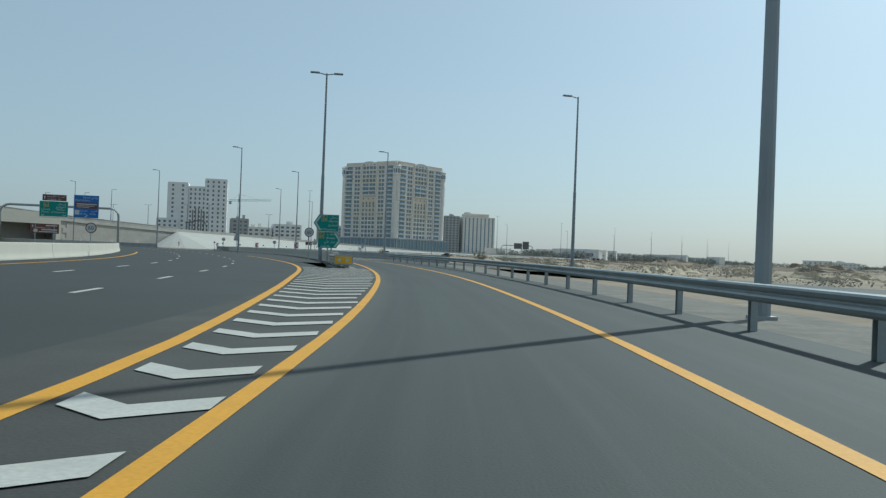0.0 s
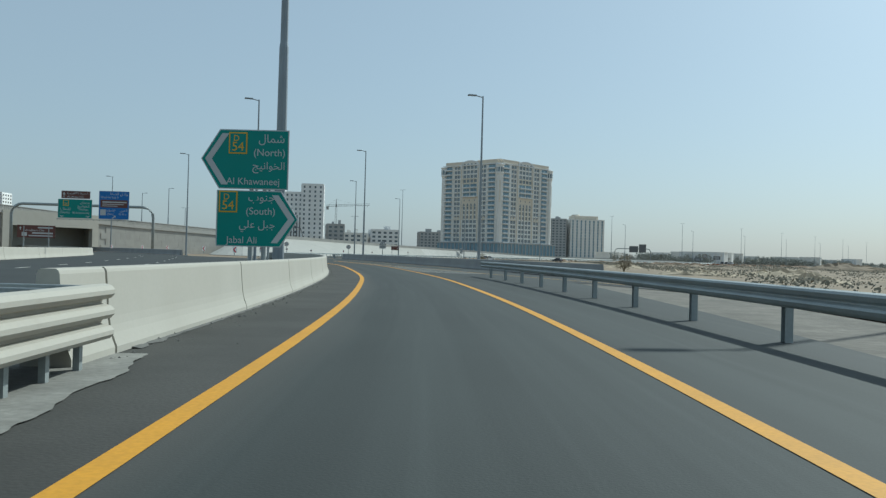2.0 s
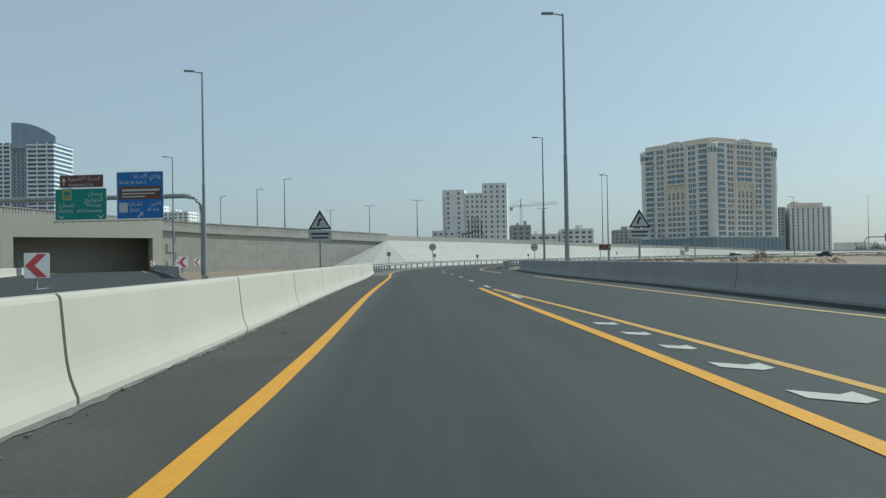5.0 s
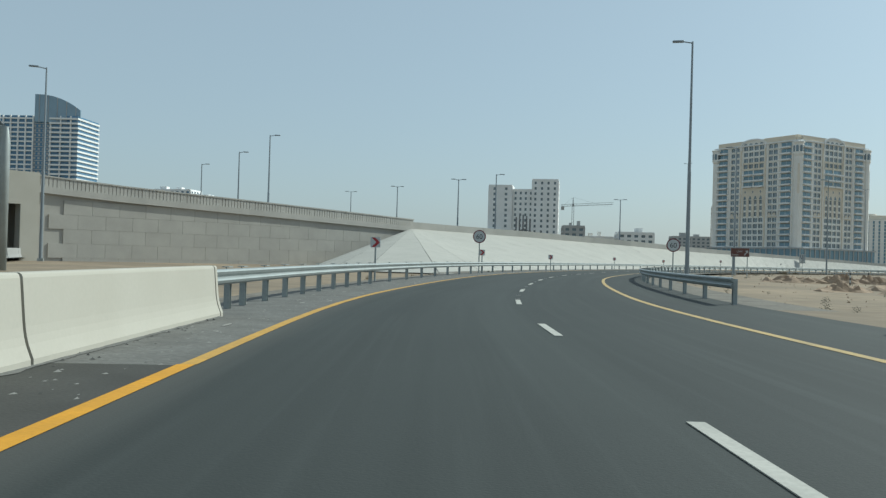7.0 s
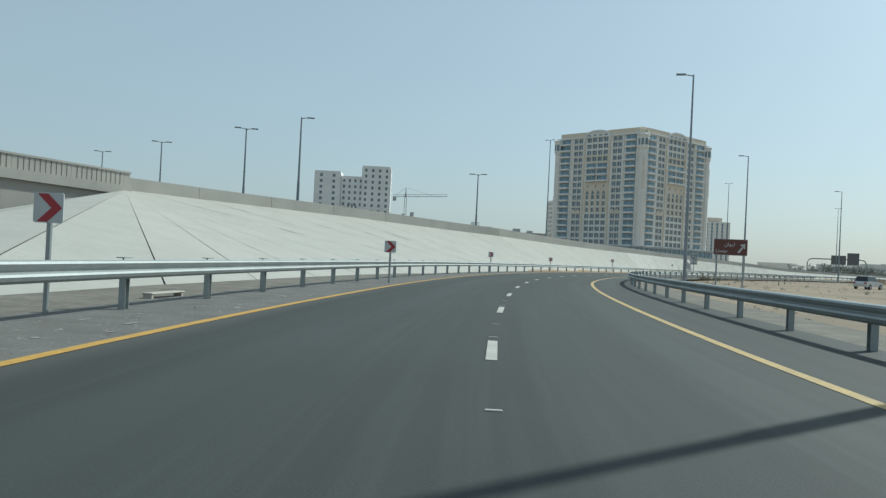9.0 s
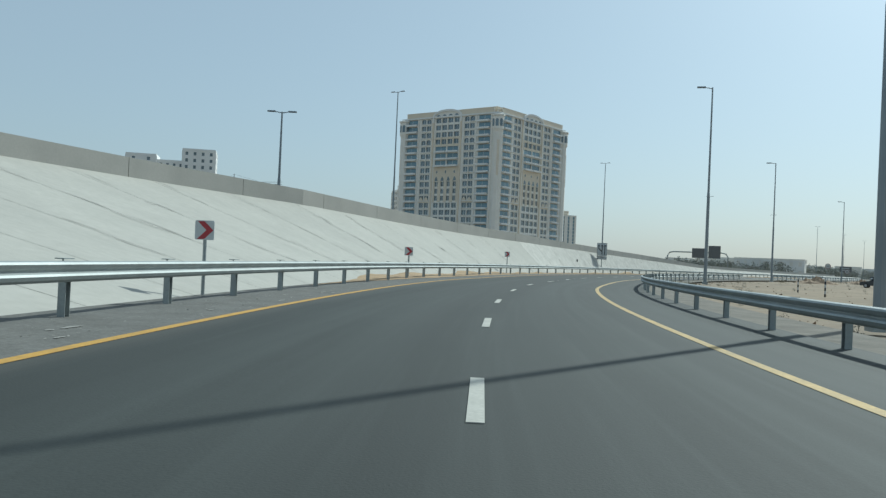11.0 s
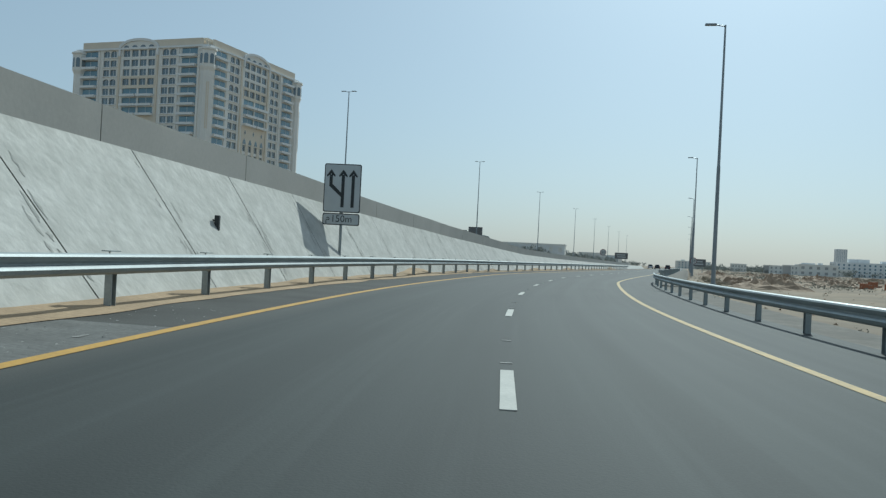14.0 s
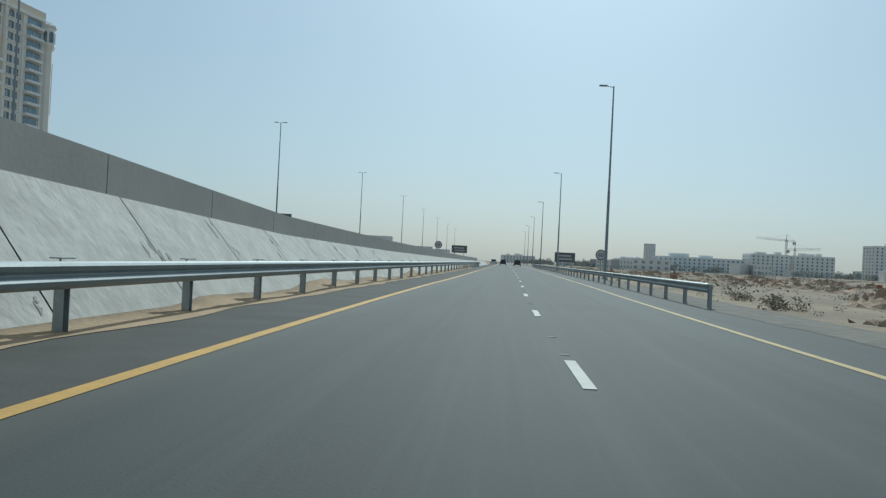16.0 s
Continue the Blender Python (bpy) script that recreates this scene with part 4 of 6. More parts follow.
for dx, dz, ar1, en1, ar2, en2 in ((0.0, 0.0, "\uFEDD\uFE8E\uFEE4\uFEB7", "(North)", "\uFE9E\uFEF4\uFEE7\uFE8D\uFEEE\uFEA8\uFEDF\uFE8D", "Al Khawaneej"),
                                   (-0.20, -1.40, "\uFE8F\uFEEE\uFEE8\uFE9F", "(South)", "\uFEF2\uFEE0\uFECB \uFEDE\uFE92\uFE9F", "Jabal Ali")):
    flat("route_badge", rect(-0.46 + dx, -0.02 + dx, 3.44 + dz, 3.95 + dz), -0.012, SIGNYELLOW, e)
    flat("badge_field", rect(-0.43 + dx, -0.05 + dx, 3.47 + dz, 3.92 + dz), -0.018, SIGNGREEN, e)
    text_part("54", 0.30, -0.24 + dx, 3.51 + dz, -0.026, SIGNYELLOW, e, "CENTER")
    text_part("D", 0.2, -0.28 + dx, 3.74 + dz, -0.026, SIGNYELLOW, e, "CENTER")
    text_part(ar1, 0.27, 0.88 + dx, 3.72 + dz, -0.014, SIGNWHITE, e, "RIGHT")
    text_part(en1, 0.24, 0.90 + dx, 3.40 + dz, -0.014, SIGNWHITE, e, "RIGHT")
    text_part(ar2, 0.25, 0.90 + dx, 3.08 + dz, -0.014, SIGNWHITE, e, "RIGHT")
    text_part(en2, 0.23, (-0.50 if dz == 0 else -0.46) + 0.0, 2.71 + dz, -0.014, SIGNWHITE, e)
sign_posts(e, (0.1, 0.42), 0.0, 3.9, 0.06)

# energy-absorbing end in front of the concrete barrier
e = base("crash_cushion", pose(-6.15, 52.7, 0, 0, 0, 10.0), "white ribbed crash cushion with a yellow arrow board", "crash cushion")
flat("board_frame", rect(-0.60, 0.60, 0.20, 0.80, 0.07), 0.05, STEEL, e, thick=0.05)
b = flat("yellow_board", rect(-0.52, 0.52, 0.27, 0.73), -0.002, SIGNYELLOW, e)
for k in (-1, 1):
    flat("arrowhead", [(k * 0.40, 0.5), (k * 0.16, 0.63), (k * 0.16, 0.37)], -0.008, SIGNWHITE, b)
RIBS = [(0.45, 0.80), (0.51, 0.785), (0.545, 0.745), (0.545, 0.705), (0.51, 0.665), (0.43, 0.645), (0.43, 0.615), (0.51, 0.595), (0.545, 0.555), (0.545, 0.515), (0.51, 0.475), (0.43, 0.455), (0.43, 0.425), (0.51, 0.405), (0.545, 0.365), (0.545, 0.325), (0.51, 0.285), (0.44, 0.265)]
for k in (-1, 1):
    for j in range(4):
        bm = bmesh.new()
        y0, y1, grow = 0.15 + j * 1.55, 0.15 + (j + 1) * 1.55 + 0.1, 0.02 * j
        va = [bm.verts.new((k * (x + grow), y0, z)) for x, z in RIBS]
        vb = [bm.verts.new((k * (x + grow + 0.02), y1, z)) for x, z in RIBS]
        vc = [bm.verts.new((k * (x + grow - 0.02), y0, z)) for x, z in RIBS]
        vd = [bm.verts.new((k * (x + grow), y1, z)) for x, z in RIBS]
        for q in range(len(RIBS) - 1):
            bm.faces.new((va[q], va[q + 1], vb[q + 1], vb[q]))
            bm.faces.new((vc[q], vd[q], vd[q + 1], vc[q + 1]))
            bm.faces.new((vb[q], vb[q + 1], vd[q + 1], vd[q]))
        bm.faces.new((va[0], vb[0], vd[0], vc[0]))
        bmesh.ops.recalc_face_normals(bm, faces=bm.faces)
        part("fender_panel", bm, BARRIER, e, "white ribbed steel fender panel")
for j in range(9):
    bm = bmesh.new()
    for x in (-0.40, 0.34):
        box(bm, x, x + 0.06, 0.2 + j * 0.75, 0.28 + j * 0.75, 0.0, 0.42)
    box(bm, -0.40, 0.40, 0.2 + j * 0.75, 0.28 + j * 0.75, 0.42, 0.60)
    part("leg", bm, STEEL, e)
for j in range(9):
    bm = bmesh.new()
    soft_box(bm, -0.46, 0.46, 0.25 + j * 0.75, 0.31 + j * 0.75, 0.72, 0.785, 0.008)
    part("cross_bar", bm, STEEL, e)
# black sheet added under the cross bars to darken the gaps between them
bm = bmesh.new()
soft_box(bm, -0.36, 0.36, 0.1, 6.6, 0.30, 0.36, 0.01)
part("inner_tray", bm, DARK, e)
bm = bmesh.new()
box(bm, -0.62, 0.62, -0.5, 7.6, -0.05, 0.004)
PALEDUST = material("pale_cement_dust", (0.31, 0.302, 0.272), 0.95, grain=0.5, grain_size=12, blotch=0.8, blotch_size=0.6, bump=0.006, tint=(0.17, 0.166, 0.15), spec=0.2)
part("concrete_pad", bm, PALEDUST, e)
# cement dust spilt from the pad towards the lane
bm = bmesh.new()
rows = []
for k in range(90):
    q = -1.6 + k * 0.1
    reach = 0.66 + max(0.0, 0.26 * math.sin(math.pi * (q + 1.6) / 9.0) + 0.12 * noise.noise(Vector((q * 0.9, 4, 0))) + 0.05 * noise.noise(Vector((q * 4.1, 9, 0))))
    row = []
    for u in (0.42, reach):
        w = e.matrix_basis @ Vector((u, q, 0))
        row.append(bm.verts.new((w.x, w.y, road_z(w.x, w.y) + 0.009)))
    rows.append(row)
for a, b in zip(rows, rows[1:]):
    bm.faces.new((a[0], a[1], b[1], b[0]))
tagged(part("cement_dust", bm, PALEDUST), "pale cement dust spilt on the asphalt beside the crash cushion", "dust", kind="stuff")

speed_sign(-13.0, 82.4, 2.7, 12, 0.0)
speed_sign(-30.35, 73.3, 2.2, 15, -0.3)
speed_sign(-62.9, 243.9, 2.8, 9, -0.3, 0.5)
speed_sign(-48.9, 247.0, 2.5, 9, -0.3, 0.5)
speed_sign(108.5, 674.7, 5.4, -32, 0.0, 1.2)
speed_sign(41.6, 511.9, 2.4, -32, -0.3, 0.6)
warning_sign(-40.8, 168.2, 3.65, 22, 0.0, 0.92)
warning_sign(-25.3, 167.8, 3.12, 22, -0.3, 0.76)
for x, y, hd, z, size in ((-16.0, 92.9, 14, 1.42, 0.68), (-26.5, 121.2, 18, 1.32, 0.68), (-39.5, 149.1, 26, 1.15, 0.7), (-54.5, 175.8, 32, 1.2, 0.72), (-73.0, 203.0, 36, 1.2, 0.74), (-83.1, 213.5, 40, 1.15, 0.74), (-95.5, 224.5, 44, 1.15, 0.74)):
    bend_sign(x, y, z, hd + 42, 0.5, -1, size, "square white board with a red chevron on the barrier")
for x, y, z, hd in ((-58.5, 217.9, 1.75, 14), (-64.1, 247.9, 1.62, 9), (-64.2, 269.3, 1.47, 4), (-66.1, 313, 1.6, -2), (-62.45, 339.4, 1.5, -8), (-55.0, 370.0, 1.85, -13), (-47.5, 396.5, 1.8, -18)):
    bend_sign(x, y, z, hd, -0.3, 1)

# lane-gain sign on the bank
e = base("lane_sign", pose(-38.95, 412.25, 0, 0, 0, -21), "white lane-gain sign with three black arrows and a distance plate", "road sign")
W2, ZB, ZM, ZT = 0.70, 2.08, 2.54, 4.38
for name, z0, z1 in (("panel", ZM + 0.02, ZT), ("distance_plate", ZB, ZM - 0.02)):
    p = flat(name, rect(-W2, W2, z0, z1, 0.07), 0.03, SIGNBLACK, e, thick=0.03)
    flat("white_field", rect(-W2 + 0.035, W2 - 0.035, z0 + 0.035, z1 - 0.035, 0.06), -0.002, SIGNWHITE, p)


def arrow(e, x, z0, z1, w=0.045):
    bm = bmesh.new()
    plate(bm, rect(x - w, x + w, z0, z1 - 0.2), -0.012, -0.007)
    plate(bm, [(x, z1), (x - 0.17, z1 - 0.24), (x - 0.14, z1 - 0.29), (x, z1 - 0.17), (x + 0.14, z1 - 0.29), (x + 0.17, z1 - 0.24)][::-1], -0.012, -0.007)
    bmesh.ops.recalc_face_normals(bm, faces=bm.faces)
    part("arrow", bm, SIGNBLACK, e)


arrow(e, 0.40, 2.75, 4.17, 0.06)
arrow(e, 0.02, 2.75, 4.17, 0.06)
arrow(e, -0.44, 3.52, 4.17, 0.06)
flat("arrow_branch", [(0.02, 3.08), (0.02, 3.24), (-0.38, 3.62), (-0.50, 3.54)], -0.007, SIGNBLACK, e)
text_part("150m", 0.36, 0.02, ZB + 0.12, -0.008, SIGNBLACK, e, "CENTER")
text_part("\uFEE1", 0.34, -0.50, ZB + 0.16, -0.008, SIGNBLACK, e, "CENTER")
sign_posts(e, (0.0,), 0.9, ZT - 0.2, 0.055)

# brown exit sign
e = base("exit_sign", pose(-47.2, 299.0, 0, 0, 0, 0), "brown exit sign with a white arrow on two posts", "road sign")
flat("panel", rect(-1.15, 1.15, 2.25, 3.4, 0.06), 0.03, SIGNWHITE, e, thick=0.03)
flat("brown_field", rect(-1.12, 1.12, 2.28, 3.37, 0.05), -0.002, SIGNBROWN, e)
text_part("\uFEE5\uFE8D\uFEEE\uFEF4\uFEDF", 0.36, 0.30, 2.92, -0.009, SIGNWHITE, e, "RIGHT")
text_part("Liwan", 0.34, -1.0, 2.42, -0.009, SIGNWHITE, e)
flat("arrow_shaft", [(0.48, 2.50), (0.58, 2.42), (0.92, 2.86), (0.82, 2.94)], -0.007, SIGNWHITE, e)
flat("arrow_tip", [(0.98, 3.10), (0.62, 3.02), (0.98, 2.70)], -0.007, SIGNWHITE, e)
sign_posts(e, (-0.9, 0.9), -0.35, 3.3, 0.06)

# brown sign before the underpass
e = base("tourist_sign", pose(-83.6, 178.5, 0, 0, 0, 30), "wide brown direction sign with white lettering on posts", "road sign")
flat("panel", rect(-2.75, 2.75, 2.2, 4.2, 0.08), 0.03, SIGNBROWN, e, thick=0.03)
text_part("Academic City", 0.46, -1.6, 3.25, -0.005, SIGNWHITE, e)
bars(e, [(0.2, 2.4, 3.72, 3.94), (-0.6, 2.4, 2.85, 3.08), (-1.1, 2.4, 2.45, 2.62)], -0.003, SIGNWHITE)
flat("square_symbol", rect(-2.1, -1.35, 2.45, 3.05), -0.003, SIGNWHITE, e)
flat("up_arrow", [(-2.3, 3.95), (-2.48, 3.7), (-2.36, 3.7), (-2.36, 3.4), (-2.24, 3.4), (-2.24, 3.7), (-2.12, 3.7)], -0.003, SIGNWHITE, e)
sign_posts(e, (-1.8, 1.8), -0.35, 4.1, 0.10)

# gantry over the highway
e = base("sign_gantry", pose(-95.5, 216.3, 0, 0, 0, 14), "arched steel gantry carrying green, blue and brown direction signs", "gantry")
bm = bmesh.new()
path = [(-15.8, 0, -0.4), (-15.8, 0, 7.2)] + [(-15.8 + 2.2 * (1 - math.cos(a)), 0, 7.2 + 2.2 * math.sin(a)) for a in (0.4, 0.8, 1.2, 1.57)]
path += [(9.9 + 2.2 * math.sin(a), 0, 7.2 + 2.2 * math.cos(a)) for a in (0.0, 0.4, 0.8, 1.2, 1.57)] + [(12.1, 0, -0.4)]
tube(bm, path, [0.3] * len(path), 12)
part("frame", bm, STEEL, e, smooth=True)
bm = bmesh.new()
box(bm, -6.8, 8.8, -0.75, -0.25, 6.45, 6.55)
for k in range(14):
    box(bm, -6.7 + k * 1.18, -6.6 + k * 1.18, -0.75, -0.7, 6.25, 6.46)
part("walkway", bm, STEEL, e)


def panel(name, x0, x1, z0, z1, mat):
    p = flat(name, rect(x0, x1, z0, z1, 0.12), -0.35, SIGNWHITE, e, thick=0.06)
    flat("field", rect(x0 + 0.07, x1 - 0.07, z0 + 0.07, z1 - 0.07, 0.1), -0.412, mat, p)
    return p


g = panel("green_panel", -6.7, 0.0, 6.7, 10.6, SIGNGREEN)
flat("route_badge", rect(-5.7, -4.6, 9.2, 10.4), -0.42, SIGNYELLOW, g)
flat("badge_field", rect(-5.6, -4.7, 9.3, 10.3), -0.426, SIGNGREEN, g)
text_part("54", 0.62, -5.15, 9.4, -0.432, SIGNYELLOW, g, "CENTER")
text_part("Warsan", 0.6, -2.6, 8.3, -0.425, SIGNWHITE, g)
text_part("(North)", 0.6, -6.3, 7.65, -0.425, SIGNWHITE, g)
text_part("Al Khawaneej", 0.6, -3.9, 7.65, -0.425, SIGNWHITE, g)
text_part("\uFEE5\uFE8E\uFEB3\uFEAD\uFEED", 0.75, -0.5, 9.75, -0.425, SIGNWHITE, g, "RIGHT")
text_part("\uFE9E\uFEF4\uFEE7\uFE8D\uFEEE\uFEA8\uFEDF\uFE8D", 0.75, -0.5, 8.95, -0.425, SIGNWHITE, g, "RIGHT")
text_part("(\uFEDD\uFE8E\uFEE4\uFEB7)", 0.7, -4.2, 8.35, -0.425, SIGNWHITE, g, "RIGHT")
for x in (-5.9, -0.8):
    flat("down_arrow", [(x - 0.5, 7.3), (x, 6.85), (x + 0.5, 7.3), (x, 7.1)], -0.42, SIGNWHITE, g)
g = panel("brown_panel", -6.1, -0.4, 10.7, 12.3, SIGNBROWN)
text_part("Academic City", 0.55, -4.9, 10.9, -0.425, SIGNWHITE, g)
text_part("\uFE94\uFEF4\uFEE4\uFEF3\uFEA9\uFE8E\uFEDB\uFEF7\uFE8D \uFE94\uFEE8\uFEF3\uFEAA\uFEE4\uFEDF\uFE8D", 0.62, -0.8, 11.62, -0.425, SIGNWHITE, g, "RIGHT")
flat("up_arrow", [(-5.55, 12.0), (-5.85, 11.5), (-5.62, 11.5), (-5.62, 11.0), (-5.48, 11.0), (-5.48, 11.5), (-5.25, 11.5)], -0.42, SIGNWHITE, g)
g = panel("blue_panel", 1.3, 7.3, 6.7, 12.5, SIGNBLUE)
text_part("Wadi Al Safa 5", 0.6, 1.6, 11.0, -0.425, SIGNWHITE, g)
text_part("(East)", 0.6, 2.9, 7.6, -0.425, SIGNWHITE, g)
text_part("Al Ain", 0.6, 5.2, 7.6, -0.425, SIGNWHITE, g)
flat("brown_field", rect(1.6, 7.0, 9.1, 10.7, 0.1), -0.42, SIGNBROWN, g)
flat("route_badge", rect(1.6, 2.7, 7.5, 8.7), -0.42, SIGNWHITE, g)
text_part("\uFE8E\uFED4\uFEBC\uFEDF\uFE8D \uFEF1\uFEA9\uFE8D\uFEED", 0.8, 7.0, 11.7, -0.425, SIGNWHITE, g, "RIGHT")
text_part("\uFEE6\uFEF4\uFECC\uFEDF\uFE8D", 0.7, 7.0, 8.35, -0.425, SIGNWHITE, g, "RIGHT")
text_part("(\uFED5\uFEAE\uFEB7)", 0.7, 4.6, 8.35, -0.425, SIGNWHITE, g, "RIGHT")
bars(g, [(2.0, 6.8, 10.1, 10.35), (2.0, 6.2, 9.72, 9.86), (2.0, 5.0, 9.36, 9.5)], -0.426, SIGNWHITE)
flat("slant_arrow", [(3.9, 6.9), (4.1, 6.85), (4.5, 7.2), (4.65, 7.05), (4.7, 7.5), (4.25, 7.5), (4.4, 7.33)], -0.42, SIGNWHITE, g)

# small boards far along the straight; shade is put into their dark panel colour
for x, y, w, h, z in ((87.5, 580.0, 4.2, 2.0, 1.6), (117.0, 676.0, 5.0, 2.4, 3.2)):
    e = base("direction_board", pose(x, y, 0, 0, 0, -32), "direction board with its panel darkened for shade, pale lettering, on posts", "road sign")
    flat("panel", rect(-w / 2, w / 2, z, z + h, 0.1), 0.03, SIGNBACK, e, thick=0.05)
    bars(e, [(-w * 0.35, w * 0.3, z + h * 0.58, z + h * 0.74), (-w * 0.3, w * 0.35, z + h * 0.25, z + h * 0.4)], -0.026, SIGNWHITE)
    sign_posts(e, (-w * 0.3, w * 0.3), -0.35, z + h, 0.1)

# gantry seen from behind on the raised highway
e = base("sign_gantry", pose(62, 716, 1.0, 0, 0, -33), "arched steel gantry with dark sign backs on the raised highway", "gantry")
bm = bmesh.new()
path = [(-15, 0, 0), (-15, 0, 7.0), (-14, 0, 8.6), (-12, 0, 9.0), (12, 0, 9.0), (14, 0, 8.6), (15, 0, 7.0), (15, 0, 0)]
tube(bm, path, [0.32] * len(path), 10)
part("frame", bm, STEEL, e)
for x0, x1, z1 in ((-2.5, 5, 11.0), (5.6, 11.5, 12.4)):
    bm = bmesh.new()
    box(bm, x0, x1, -0.5, -0.4, 6.2, z1)
    for k in range(5):
        xx = x0 + 0.4 + k * (x1 - x0 - 0.8) / 4
        box(bm, xx - 0.06, xx + 0.06, -0.4, -0.3, 6.2, z1)
    part("sign_back", bm, SIGNBACK, e)


# broken lamp bracket left on the bank
e = base("wall_bracket", pose(-43.72, 403.0, 1.55, 0, 0, -18), "small dark steel bracket fixed to the sloping concrete", "bracket")
bm = bmesh.new()
box(bm, -0.06, 0.06, -0.06, 0.06, -0.25, 0.32)
part("upright", bm, SIGNBLACK, e)
for z in (-0.12, 0.02, 0.18):
    bm = bmesh.new()
    tube(bm, [(0, 0, z), (-0.5, 0.06, z + 0.08)], [0.025, 0.02], 6)
    part("prong", bm, SIGNBLACK, e)
# broken white plank behind the rail
e = base("fallen_plank", pose(-65.3, 253.7, -0.05, 0, 0, 3), "dirty white plank lying on low feet behind the rail", "plank")
bm = bmesh.new()
soft_box(bm, -0.12, 0.12, -0.8, 0.8, 0.09, 0.13, 0.012)
part("board", bm, BARRIER, e)
for y in (-0.74, 0.7):
    bm = bmesh.new()
    box(bm, -0.10, 0.10, y - 0.04, y + 0.04, -0.02, 0.09)
    part("foot", bm, BARRIER, e)


# delineator posts by the inner bend
for x, y in ((-36.0, 268), (-33.5, 282), (-30.5, 296), (-34, 352), (-31, 364)):
    e = base("delineator_post", pose(x, y, -0.35), "slim black and white delineator post in the sand", "post", "delineator posts")
    for k in range(6):
        bm = bmesh.new()
        tube(bm, [(0, 0, k * 0.22), (0, 0, k * 0.22 + 0.22)], [0.06, 0.06], 8)
        part("band", bm, SIGNWHITE if k % 2 else SIGNBLACK, e)

# ---------------------------------------------------------------- buildings
GLASS = material("window_glass", (0.20, 0.25, 0.28), 0.12, metal=0.35, blotch=0.4, blotch_size=9, spread=0.5, tint=(0.10, 0.11, 0.11), spec=0.6)
BLUEGLASS = material("blue_glass", (0.09, 0.20, 0.32), 0.15, blotch=0.3, blotch_size=6, spread=0.3, spec=0.6)
BALGLASS = material("balcony_glass", (0.20, 0.33, 0.41), 0.15, blotch=0.3, blotch_size=6, spread=0.5, spec=0.7)
CREAM = material("cream_render", (0.83, 0.81, 0.76), 0.9, grain=0.1, grain_size=2, blotch=0.2, blotch_size=7, tint=(0.46, 0.41, 0.35))
TAN = material("tan_render", (0.75, 0.67, 0.55), 0.9, grain=0.1, grain_size=2, blotch=0.2, blotch_size=7)
PALE = material("pale_render", (0.83, 0.83, 0.815), 0.9, grain=0.1, grain_size=2, blotch=0.2, blotch_size=9)
GREYB = material("grey_render", (0.44, 0.44, 0.43), 0.9, grain=0.1, grain_size=2, blotch=0.25, blotch_size=9)


def windowed_wall(bm, w, z0, floors, fh, wins, thick=0.5, sill=0.28, head=0.22):
    """A wall in the plane y = 0 (outside at -y), pierced by windows. wins: (x0, x1) of each opening on a floor."""
    wins = sorted(wins)
    for k in range(floors):
        a, b = z0 + k * fh, z0 + (k + 1) * fh
        box(bm, 0, w, -thick, 0, a, a + fh * sill)
        box(bm, 0, w, -thick, 0, b - fh * head, b)
        x = 0.0
        for x0, x1 in wins + [(w, w)]:
            if x0 > x + 1e-4:
                box(bm, x, x0, -thick, 0, a + fh * sill, b - fh * head)
            x = x1
    return bm


def even(w, n, share=0.5, edge=0.0):
    u = (w - 2 * edge) / n
    return [(edge + u * (k + 0.5 - share / 2), edge + u * (k + 0.5 + share / 2)) for k in range(n)]


def house(name, x, y, turn, w, d, floors, fh, nf, ns, wall, label, z0=0.0, share=0.5, roof_bits=0, glass=None, sill=0.28, head=0.22):
    """A block with windows on its front (y = 0) and both ends, a parapet and roof huts."""
    e = base(name, pose(x, y, -0.35, 0, 0, turn), label, "building", "buildings")
    h = floors * fh
    bm = bmesh.new()
    box(bm, 0.3, w - 0.3, 0.3, d - 0.3, 0, z0 + h)
    part("window_glazing", bm, glass or GLASS, e)
    for nm, ww, n, m in (("front_wall", w, nf, Matrix()), ("end_wall", d, ns, Matrix.Translation((0, d, 0)) @ Matrix.Rotation(-math.pi / 2, 4, "Z")),
                         ("end_wall", d, ns, Matrix.Translation((w, 0, 0)) @ Matrix.Rotation(math.pi / 2, 4, "Z"))):
        bm = windowed_wall(bmesh.new(), ww, z0, floors, fh, even(ww, n, share), 0.5, sill, head)
        if z0:
            box(bm, 0, ww, -0.5, 0, 0, z0)
        o = part(nm, bm, wall, e)
        o.matrix_basis = m
    bm = bmesh.new()
    box(bm, -0.2, w + 0.2, -0.6, d + 0.2, z0 + h, z0 + h + 1.2)
    part("parapet", bm, wall, e)
    rnd = random.Random(int(abs(x) * 7 + abs(y)))
    for k in range(roof_bits):
        bm = bmesh.new()
        a, b = rnd.uniform(0.05, 0.75) * w, rnd.uniform(0.2, 0.6) * d
        box(bm, a, a + w * rnd.uniform(0.1, 0.2), b, b + d * 0.25, z0 + h + 1.2, z0 + h + rnd.uniform(3, 5))
        part("roof_hut", bm, wall, e)
    return e


# the large apartment tower
TW, TD, Z_POD, FH, NF = 62.5, 59.3, 12.0, 3.56, 17
tower = base("apartment_tower", pose(-39.9, 701.2, 0, 0, 0, 53), "tall beige apartment tower with balconies, bay piers and arched windows", "building")
ZT_ = Z_POD + FH * NF
bm = bmesh.new()
box(bm, 1.2, TW - 0.4, 1.2, TD - 0.4, 0, ZT_)
part("core", bm, CREAM, tower)


